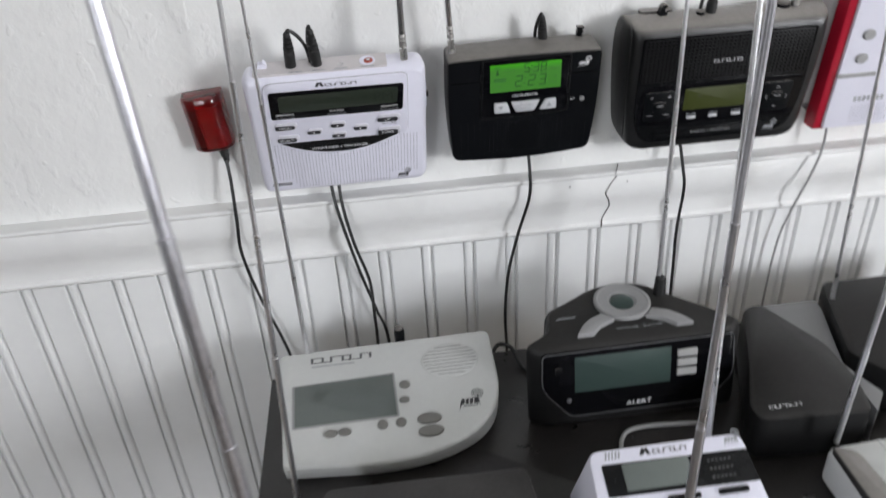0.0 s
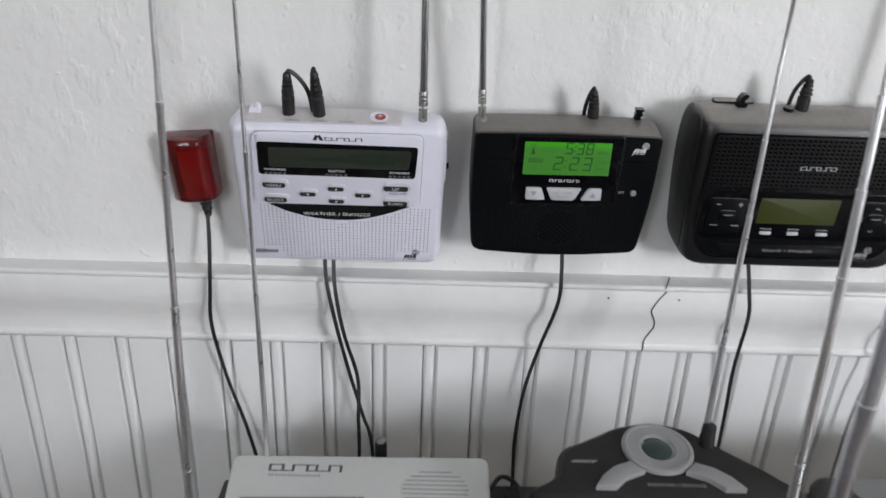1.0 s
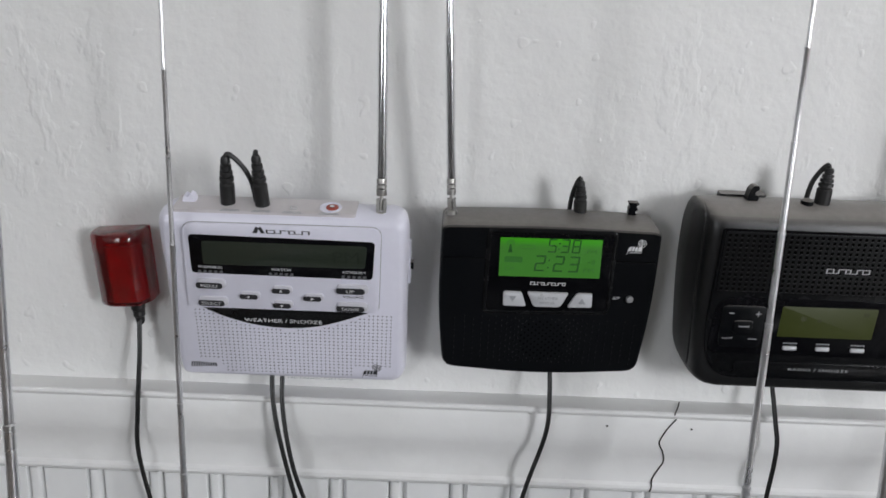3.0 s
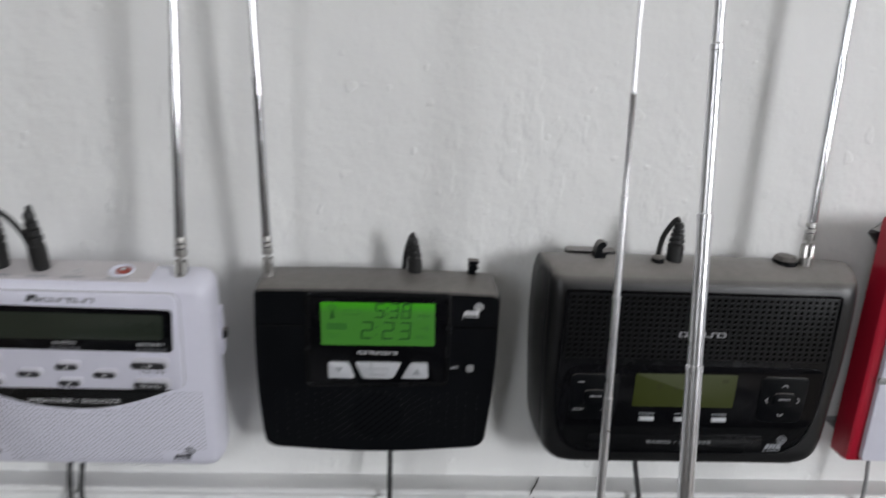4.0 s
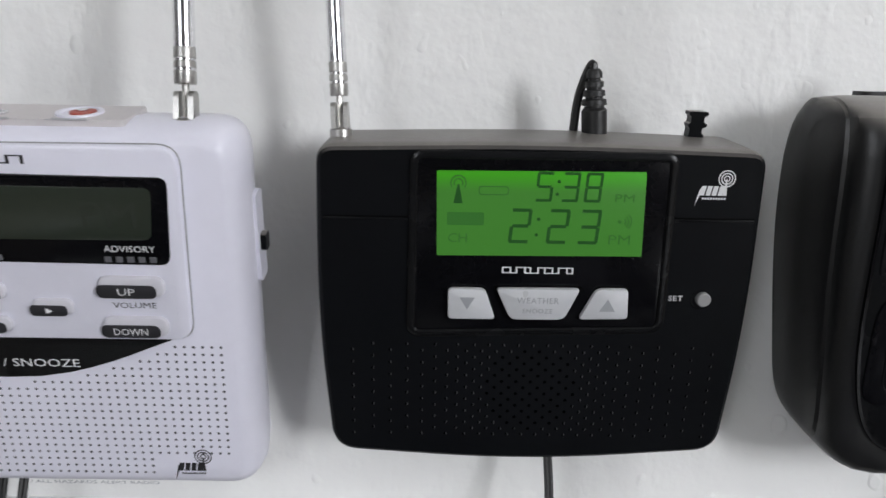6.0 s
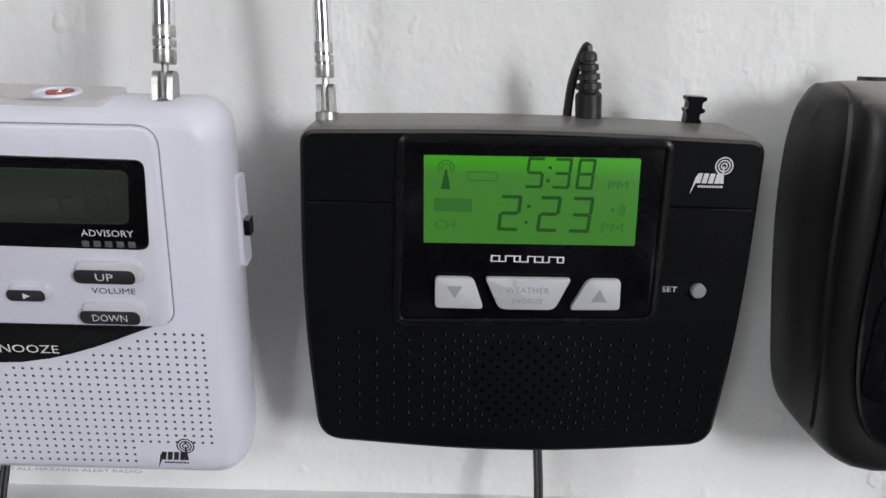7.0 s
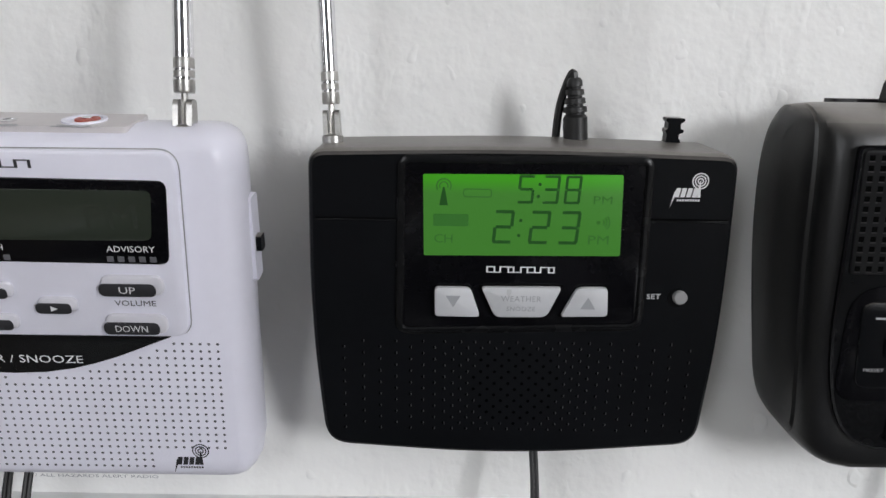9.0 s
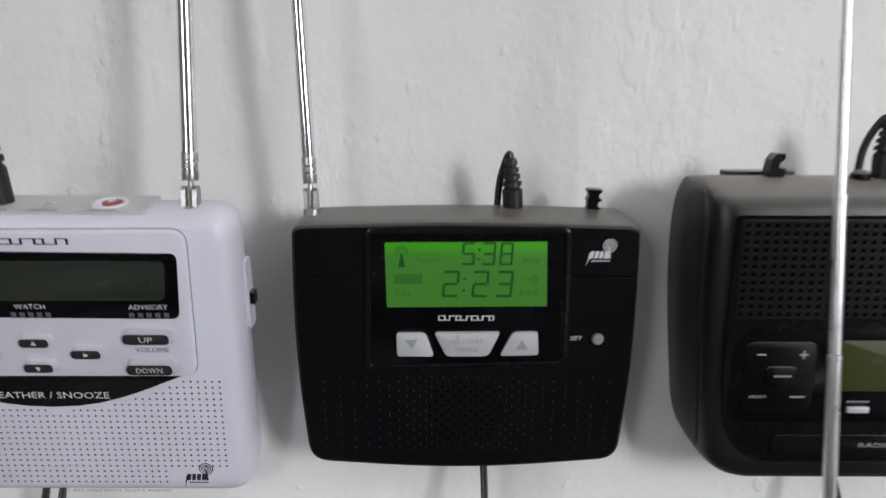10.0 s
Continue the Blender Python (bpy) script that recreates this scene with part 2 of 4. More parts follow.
def part(name, bm, mat, parent=None, label="", sharp=32, kind=""):
    """One bmesh as one mesh object under a thing or a part."""
    base, unit = PLACES.get(parent.name, (Vector(), 1.0)) if parent else (Vector(), 1.0)
    bmesh.ops.recalc_face_normals(bm, faces=bm.faces)
    bm.transform(Matrix.Scale(unit, 4) @ Matrix.Translation(-base))
    me = bpy.data.meshes.new(name)
    bm.to_mesh(me)
    bm.free()
    me.materials.append(mat)
    me.polygons.foreach_set("use_smooth", [True] * len(me.polygons))
    me.set_sharp_from_angle(angle=radians(sharp))
    ob = new(name, me)
    if parent:
        ob.parent = parent
        PLACES[ob.name] = (base, unit)
    return tagged(ob, label, kind=kind)


def frame_of(o, tilt):
    """Axes of a face that leans: x right, y up along the face, z out of it. tilt: degrees from upright, its top towards the room."""
    a = radians(tilt)
    return Matrix(((1, 0, 0, o[0]), (0, -math.sin(a), -math.cos(a), o[1]), (0, math.cos(a), -math.sin(a), o[2]), (0, 0, 0, 1)))


def flat_frame(o, tilt=0.0, yaw=0.0):
    """Axes of a face that lies: x right, y away along the face, z out of it. tilt: degrees by which its far end rises."""
    return pose(*o, tilt, 0, yaw)


def rounded(points, r, steps=5):
    """A polygon with rounded corners; r: one radius or one a corner."""
    out, n = [], len(points)
    for i, p in enumerate(points):
        p, a, b = Vector(p), Vector(points[i - 1]), Vector(points[(i + 1) % n])
        d = r[i] if isinstance(r, (list, tuple)) else r
        if d <= 0:
            out.append(p)
            continue
        da, db = min(d, (a - p).length * 0.49), min(d, (b - p).length * 0.49)
        s, e = p + (a - p).normalized() * da, p + (b - p).normalized() * db
        for k in range(steps + 1):
            t = k / steps
            out.append(s * (1 - t) ** 2 + p * 2 * t * (1 - t) + e * t * t)
    return out


def box2(x0, x1, y0, y1, r=0.0, steps=4):
    pts = [(x0, y0), (x1, y0), (x1, y1), (x0, y1)]
    return rounded(pts, r, steps) if r > 0 else [Vector(p) for p in pts]


def disc2(x, y, r, n=16, ry=None):
    return [Vector((x + r * math.cos(i * math.tau / n), y + (ry or r) * math.sin(i * math.tau / n))) for i in range(n)]


def inset(poly, d):
    """The polygon (counter-clockwise) moved inwards by d."""
    out, n = [], len(poly)
    for i in range(n):
        a, p, b = poly[i - 1], poly[i], poly[(i + 1) % n]
        e, g = (p - a), (b - p)
        e = e.normalized() if e.length > 1e-9 else g.normalized()
        g = g.normalized() if g.length > 1e-9 else e
        m = Vector((-e.y - g.y, e.x + g.x))
        m = m.normalized() if m.length > 1e-6 else Vector((-e.y, e.x))
        k = max(0.5, m.dot(Vector((-e.y, e.x))))
        out.append(p + m * d / k)
    return out


def loft(bm, rings, cap0=True, cap1=True):
    rows = [[bm.verts.new(p) for p in ring] for ring in rings]
    for a, b in zip(rows, rows[1:]):
        for i in range(len(a)):
            j = (i + 1) % len(a)
            bm.faces.new((a[i], a[j], b[j], b[i]))
    if cap0:
        bm.faces.new(rows[0][::-1])
    if cap1:
        bm.faces.new(rows[-1])
    return bm


def at_height(poly, z):
    return [Vector((p.x, p.y, z)) for p in poly]


def plate(poly, z0, z1, edge=0.5, bm=None):
    """A slab over a polygon with a softened upper edge."""
    bm = bm or bmesh.new()
    rings = [at_height(poly, z0), at_height(poly, z1 - edge)]
    if edge > 0:
        rings += [at_height(inset(poly, edge * 0.35), z1 - edge * 0.3), at_height(inset(poly, edge), z1)]
    return loft(bm, rings)


def ring_frame(outer, inner, z0, z1, bm=None):
    """A raised rim between two polygons of the same count."""
    bm = bm or bmesh.new()
    rows = [[bm.verts.new(p) for p in ring] for ring in (at_height(outer, z0), at_height(outer, z1), at_height(inner, z1), at_height(inner, z0))]
    for a, b in zip(rows, rows[1:]):
        for i in range(len(a)):
            j = (i + 1) % len(a)
            bm.faces.new((a[i], a[j], b[j], b[i]))
    return bm


def flat(poly, z, bm=None):
    """A print: a thin sheet on a face."""
    bm = bm or bmesh.new()
    bm.faces.new([bm.verts.new((p[0], p[1], z)) for p in poly])
    return bm


def lathe(profile, matrix=Matrix(), seg=16, bm=None):
    """A turned shape round z: rows of radius and height."""
    bm = bm or bmesh.new()
    rings = [[matrix @ Vector((r * math.cos(i * math.tau / seg), r * math.sin(i * math.tau / seg), z)) for i in range(seg)] for r, z in profile]
    return loft(bm, rings)


def along(p, d):
    """A matrix whose z runs along d from p."""
    return Matrix.Translation(p) @ Vector(d).to_track_quat("Z", "Y").to_matrix().to_4x4()


def tube(points, r, bm=None, seg=8, steps=6, flat_by=1.0):
    """A cord through points."""
    bm = bm or bmesh.new()
    pts = [Vector(p) for p in points]
    pts = [pts[0] * 2 - pts[1]] + pts + [pts[-1] * 2 - pts[-2]]
    way = []
    for i in range(1, len(pts) - 2):
        a, b, c, d = pts[i - 1 : i + 3]
        for k in range(steps):
            t = k / steps
            way.append(0.5 * (2 * b + (c - a) * t + (2 * a - 5 * b + 4 * c - d) * t * t + (3 * b - a - 3 * c + d) * t ** 3))
    way.append(pts[-2])
    side, rings = Vector((0.31, 0.9, 0.3)), []
    for i, p in enumerate(way):
        d = (way[min(i + 1, len(way) - 1)] - way[max(i - 1, 0)]).normalized()
        side = (side - d * side.dot(d)).normalized()
        up = d.cross(side)
        rings.append([p + side * r * math.cos(k * math.tau / seg) + up * r * flat_by * math.sin(k * math.tau / seg) for k in range(seg)])
    return loft(bm, rings)


def writing(body, x, y, z, height, width=0.0, spread=1.0):
    """Letters of the built-in font, centred at x, y on a face."""
    cu = bpy.data.curves.new("letters", "FONT")
    cu.body, cu.align_x, cu.align_y, cu.resolution_u, cu.space_character = body, "CENTER", "CENTER", 2, spread
    ob = new("letters", cu)
    me = bpy.data.meshes.new_from_object(ob.evaluated_get(bpy.context.evaluated_depsgraph_get()))
    bpy.data.objects.remove(ob)
    bm = bmesh.new()
    bm.from_mesh(me)
    bpy.data.meshes.remove(me)
    lo = Vector([min(v.co[i] for v in bm.verts) for i in range(3)])
    hi = Vector([max(v.co[i] for v in bm.verts) for i in range(3)])
    ky = height / (hi.y - lo.y)
    kx = width / (hi.x - lo.x) if width else ky
    mid = (lo + hi) / 2
    for v in bm.verts:
        v.co = Vector(((v.co.x - mid.x) * kx + x, (v.co.y - mid.y) * ky + y, z))
    return bm


def bars(x0, x1, y0, y1, z, count, gap=0.35, slant=0.0, bm=None):
    """Writing that stays plain: upright blocks in a row."""
    bm = bm or bmesh.new()
    w = (x1 - x0) / (count - gap)
    for i in range(count):
        a, b = x0 + i * w, x0 + i * w + w * (1 - gap)
        flat([(a, y0), (b, y0), (b + slant, y1), (a + slant, y1)], z, bm)
    return bm


def mark(x0, x1, y0, y1, z, count, bm=None):
    """A maker's mark kept plain: one row of open cells of uneven width between two thin lines."""
    bm = bm or bmesh.new()
    shares = [(1.0, 0.8, 1.1, 0.72, 1.0, 0.88)[i % 6] for i in range(count)]
    k, t = (x1 - x0) / sum(shares), (y1 - y0) * 0.16
    edges, x = [x0], x0
    for w in shares:
        x += w * k
        edges.append(x)
    half = min(shares) * k * 0.15
    xs = [e + d for e in edges for d in (-half, half)]
    rows = [[bm.verts.new((x, y, z)) for x in xs] for y in (y0, y0 + t, y1 - t, y1)]
    for j in range(3):
        for i in range(len(xs) - 1):
            cell = i // 2
            if i % 2 == 0 or (j == 0 and cell % 3 != 2) or (j == 2 and cell % 3 != 1):
                bm.faces.new((rows[j][i], rows[j][i + 1], rows[j + 1][i + 1], rows[j + 1][i]))
    return bm


def badge(x, y, z, k, bm=None):
    """A plain emblem: slanted blocks, a jagged tail, a mast and rings."""
    bm = bm or bmesh.new()
    bars(x - 4.6 * k, x + 3.0 * k, y - 1.5 * k, y + 1.7 * k, z, 4, 0.22, 0.6 * k, bm)
    flat([(x - 5.9 * k, y - 5.2 * k), (x - 4.4 * k, y - 1.5 * k), (x - 3.7 * k, y + 1.2 * k), (x - 4.6 * k, y + 0.6 * k)], z, bm)
    flat([(x + 3.1 * k, y - 1.5 * k), (x + 4.4 * k, y - 1.5 * k), (x + 4.0 * k, y + 4.2 * k), (x + 3.7 * k, y + 4.2 * k)], z, bm)
    bars(x - 3.6 * k, x + 4.2 * k, y - 2.9 * k, y - 2.2 * k, z, 9, 0.3, 0, bm)
    for r in (1.1, 2.0, 2.9):
        a, b = disc2(x + 3.9 * k, y + 4.2 * k, r * k, 16), disc2(x + 3.9 * k, y + 4.2 * k, (r - 0.42) * k, 16)
        va, vb = ([bm.verts.new((p.x, p.y, z)) for p in q] for q in (a, b))
        for i in range(16):
            bm.faces.new((va[i], va[(i + 1) % 16], vb[(i + 1) % 16], vb[i]))
    return bm


def digit(value, x, y, w, h, t, z, bm, slant=0.12):
    """One seven-segment figure with its lower left corner at x, y."""
    on = {"0": "abcdef", "1": "bc", "2": "abged", "3": "abgcd", "5": "afgcd", "8": "abcdefg"}[value]
    m, g = h / 2, t * 0.18
    shapes = {"a": (t * 0.3, h - t, w - t * 0.3, h), "d": (t * 0.3, 0, w - t * 0.3, t), "g": (t * 0.7, m - t / 2, w - t * 0.7, m + t / 2),
              "f": (0, m + g, t, h - t * 0.5), "b": (w - t, m + g, w, h - t * 0.5), "e": (0, t * 0.5, t, m - g), "c": (w - t, t * 0.5, w, m - g)}
    for s in on:
        a, b, c, d = shapes[s]
        flat([(x + a + b * slant, y + b), (x + c + b * slant, y + b), (x + c + d * slant, y + d), (x + a + d * slant, y + d)], z, bm)


def antenna(owner, p, d, marks, radii, top, mat=CHROME, knuckle=True, to_local=None):
    """A telescopic rod under a radio. p, d: foot and way in the world; marks: heights at which a narrower tube begins; radii in mm."""
    inv = to_local.inverted()
    p, d = Vector(p), Vector(d)
    d = d / d.z
    base, unit = PLACES[owner.name]
    place = lambda z: (inv @ (p + d * (z - p.z))) / unit  # noqa: E731
    zs = [p.z, *marks, top]
    rod = None
    for (a, b), r in zip(zip(zs, zs[1:]), radii):
        a0, b0 = place(a), place(b)
        n = (b0 - a0).length
        tubing = lathe([(r, 0), (r, n - 2.2), (r * 1.07, n - 2.0), (r * 1.07, n - 0.5), (r * 0.85, n)], along(a0, b0 - a0), 14)
        if rod is None:
            rod = part("antenna", tubing, mat, owner, "telescopic metal rod antenna")
        else:
            part("section", tubing, mat, rod)
    r = radii[-1]
    part("tip", lathe([(r * 0.9, 0), (r * 1.5, 0.6), (r * 1.5, 4), (r * 0.8, 5)], along(place(top), place(top) - place(p.z)), 12), mat, rod)
    if knuckle:
        a0 = place(p.z)
        way = (place(top) - a0).normalized()
        r = radii[0]
        m = along(a0 - way * 13, way)
        kb = lathe([(r * 1.28, -4), (r * 1.3, 1.2), (r * 1.0, 2.0)], m, 16)
        for s in (-1, 1):
            ear = rounded([(-r * 0.95, 0), (r * 0.95, 0), (r * 0.8, 9), (-r * 0.8, 9)], [0, 0, r * 0.7, r * 0.7], 4)
            rings = [[m @ Vector((s * q, v.x, v.y + 1.5)) for v in ear] for q in (r * 0.42, r * 0.98)]
            loft(kb, rings)
        lathe([(r * 0.36, 0), (r * 0.36, 13)], m, 8, kb)
        lathe([(r * 1.02, 12.6), (r * 1.06, 13.2), (r * 1.06, 16.6), (r * 0.96, 16.9), (r * 0.96, 17.4), (r * 1.06, 17.7), (r * 1.06, 19.6), (r * 0.96, 19.9), (r * 0.96, 20.4), (r * 1.05, 20.7), (r * 1.05, 23.4), (r, 24)], m, 16, kb)
        part("antenna_joint", kb, NICKEL, rod)
    return rod


def plug(owner, x, y, z, h, lean=0.0, to=None, r=4.4):
    """A moulded barrel plug standing on a top face (its foot at x, y, z), its cord bent over behind it."""
    m = along((x, y, z), (lean, 1, -0.05))
    prof = [(r, 0), (r, h * 0.42), (r * 0.86, h * 0.45)]
    for i in range(4):
        a = h * (0.46 + i * 0.125)
        k = r * (0.98 - i * 0.11)
        prof += [(k * 0.78, a), (k * 0.78, a + h * 0.03), (k, a + h * 0.04), (k * 0.97, a + h * 0.115)]
    prof += [(r * 0.45, h)]
    pl = part("plug", lathe(prof, m, 14), CORD, owner, "black moulded barrel plug")
    tip = m @ Vector((0, 0, h * 0.97))
    pts = [tip - Vector((0, 2, 0)), tip + Vector((to[0] * 0.10, 2.5, to[2] * 0.25)), tip + Vector((to[0] * 0.5, -h * 0.12, to[2] * 0.7)), tip + Vector((to[0] * 0.85, -h * 0.5, to[2])), tip + Vector((to[0], -h * 1.15, to[2]))]
    part("plug_cord", tube(pts, r * 0.34, seg=7), CORD, pl)
    return pl


def cord(points, label, r=0.0017, twin=0.0, at_top=None):
    """A hanging cord as a thing; twin: the distance between its two strands."""
    bm = bmesh.new()
    for s in ((-0.5, 0.5) if twin else (0,)):
        tube([Vector(p) + Vector((s * twin, 0, 0)) for p in points], r, bm, 7, 8)
    return tagged(part("power_cord", bm, CORD), label, "cord", "power cords hanging on the wall")


# ---- the room ----
def slab(name, x0, x1, y0, y1, z0, z1, mat, label="", category=""):
    bm = bmesh.new()
    loft(bm, [[Vector((x, y, z)) for x, y in ((x0, y0), (x1, y0), (x1, y1), (x0, y1))] for z in (z0, z1)])
    return tagged(part(name, bm, mat), label or name.replace("_", " "), category or name.split("_")[0], kind="structure")


slab("floor", WEST - 0.15, EAST + 0.15, BACK - 0.15, WALL + 0.15, -0.1, 0, FLOOR, "brown wooden floor of the room")
slab("ceiling", WEST - 0.15, EAST + 0.15, BACK - 0.15, WALL + 0.15, TOP, TOP + 0.1, CEIL, "plain white painted ceiling")
slab("wall_west", WEST - 0.15, WEST, BACK, WALL, 0, TOP, SIDE, "plain dark grey painted side wall out of view")
slab("wall_east", EAST, EAST + 0.15, BACK, WALL, 0, TOP, SIDE, "plain dark grey painted side wall out of view")


def wall_north():
    """The wall that carries the radios, a fine sheet with real unevenness."""
    bm = bmesh.new()
    nx, nz = 140, 60
    grid = []
    for i in range(nx + 1):
        col = []
        for k in range(nz + 1):
            x, z = WEST + (EAST - WEST) * i / nx, 0.86 + (TOP - 0.86) * k / nz
            wave = noise.noise((x * 5, z * 5, 1.7)) * 0.0012 + noise.noise((x * 14, z * 9, 4.1)) * 0.0005
            col.append(bm.verts.new((x, WALL + wave, z)))
        grid.append(col)
    for i in range(nx):
        for k in range(nz):
            bm.faces.new((grid[i][k], grid[i + 1][k], grid[i + 1][k + 1], grid[i][k + 1]))
    loft(bm, [[Vector((x, y, z)) for x, y in ((WEST, WALL + 0.006), (EAST, WALL + 0.006), (EAST, WALL + 0.15), (WEST, WALL + 0.15))] for z in (0, TOP)])
    return tagged(part("wall_north", bm, PAINT), "off-white painted plaster wall with roller texture", "wall", kind="structure")


wall_north()


def wall_south():
    """The wall behind the camera, with two window openings."""
    bm = bmesh.new()
    xs = [WEST, WINDOWS[1][0], WINDOWS[1][1], WINDOWS[0][0], WINDOWS[0][1], EAST]
    for i, (a, b) in enumerate(zip(xs, xs[1:])):
        for z0, z1 in (((0, 1.0), (2.3, TOP)) if i in (1, 3) else ((0, TOP),)):
            loft(bm, [[Vector((x, y, z)) for x, y in ((a, BACK - 0.15), (b, BACK - 0.15), (b, BACK), (a, BACK))] for z in (z0, z1)])
    return tagged(part("wall_south", bm, SIDE), "dark grey wall out of view with two window openings", "wall", kind="structure")


wall_south()
for n, (x0, x1, z0, z1, power) in enumerate(WINDOWS):
    bm = bmesh.new()
    for a, b, c, d in ((x0, x1, z0, z0 + 0.04), (x0, x1, z1 - 0.04, z1), (x0, x0 + 0.04, z0 + 0.04, z1 - 0.04), (x1 - 0.04, x1, z0 + 0.04, z1 - 0.04)):
        loft(bm, [[Vector((x, y, z)) for x, y in ((a, BACK - 0.1), (b, BACK - 0.1), (b, BACK + 0.012), (a, BACK + 0.012))] for z in (c, d)])
    tagged(part("window_%d" % (n + 1), bm, TRIM), "white painted window frame in the wall", "window", kind="structure")


def extrude_x(profile, x0, x1, bm=None):
    """A moulding: rows of distance out of the wall and height, run along x."""
    bm = bm or bmesh.new()
    return loft(bm, [[Vector((x, WALL - d, z)) for d, z in profile] for x in (x0, x1)])


# ---- chair rail and beadboard ----
RAIL = [(-0.004, 0.8795), (0.004, 0.8795), (0.0092, 0.8815), (0.0108, 0.8845), (0.0104, 0.8872), (0.0086, 0.8892), (0.0084, 0.8960), (0.0092, 0.9030), (0.0108, 0.9095), (0.0130, 0.9150), (0.0152, 0.9200), (0.0169, 0.9252), (0.0180, 0.9308),
        (0.0185, 0.9365), (0.0185, 0.9420), (0.0181, 0.9468), (0.0176, 0.9490), (0.0203, 0.9508), (0.0215, 0.9528), (0.0212, 0.9546), (0.0198, 0.9556), (-0.004, 0.9562)]
bm = extrude_x(RAIL, WEST, EAST)
chair_rail = tagged(part("trim", bm, TRIM, sharp=24), "white painted chair rail moulding with a cracked joint", "chair rail", kind="structure")
bm = bmesh.new()
tube([(0.2660, WALL - 0.0030, 0.9562), (0.2625, WALL - 0.0120, 0.9562), (0.2585, WALL - 0.0202, 0.9556), (0.2575, WALL - 0.0216, 0.9536)], 0.0005, bm, 5, 4)
tube([(0.2605, WALL - 0.0178, 0.9490), (0.2545, WALL - 0.0186, 0.9415), (0.2508, WALL - 0.0184, 0.934), (0.2495, WALL - 0.0177, 0.929), (0.2512, WALL - 0.0167, 0.9245), (0.2545, WALL - 0.0144, 0.918), (0.2565, WALL - 0.0107, 0.909), (0.2530, WALL - 0.0089, 0.900), (0.2500, WALL - 0.0086, 0.8925), (0.2495, WALL - 0.0107, 0.8870), (0.2488, WALL - 0.0100, 0.8822)], 0.00065, bm, 5, 5)
part("crack", bm, CRACK, chair_rail, "dark crack across the rail")
for x in (0.2085, 0.2725):
    part("nail_hole", lathe([(0.0009, 0), (0.0008, 0.0004)], along((x, WALL - 0.0184, 0.9415), (0, -1, 0)), 8), CRACK, chair_rail)
wainscot = tagged(slab("wainscot", WEST, EAST, WALL - 0.001, WALL + 0.006, 0.0, 0.8795, BOARD), "white painted tongue-and-groove beadboard wainscot", "beadboard", kind="structure")

# ---- table ----
table = thing("table", pose(0.25, 0.39, 0), (0, 0, 0), "black-brown laminate table holding the radios", "table")
part("tabletop", plate(box2(-388, 470, -320, 268, 4), TABLE * 1000 - 28, TABLE * 1000, 1.5), TABLETOP, table)
for x in (-360, 442):
    for y in (-292, 240):
        part("leg", plate(box2(x - 22, x + 22, y - 22, y + 22, 3), 0, TABLE * 1000 - 28, 0), TABLETOP, table)


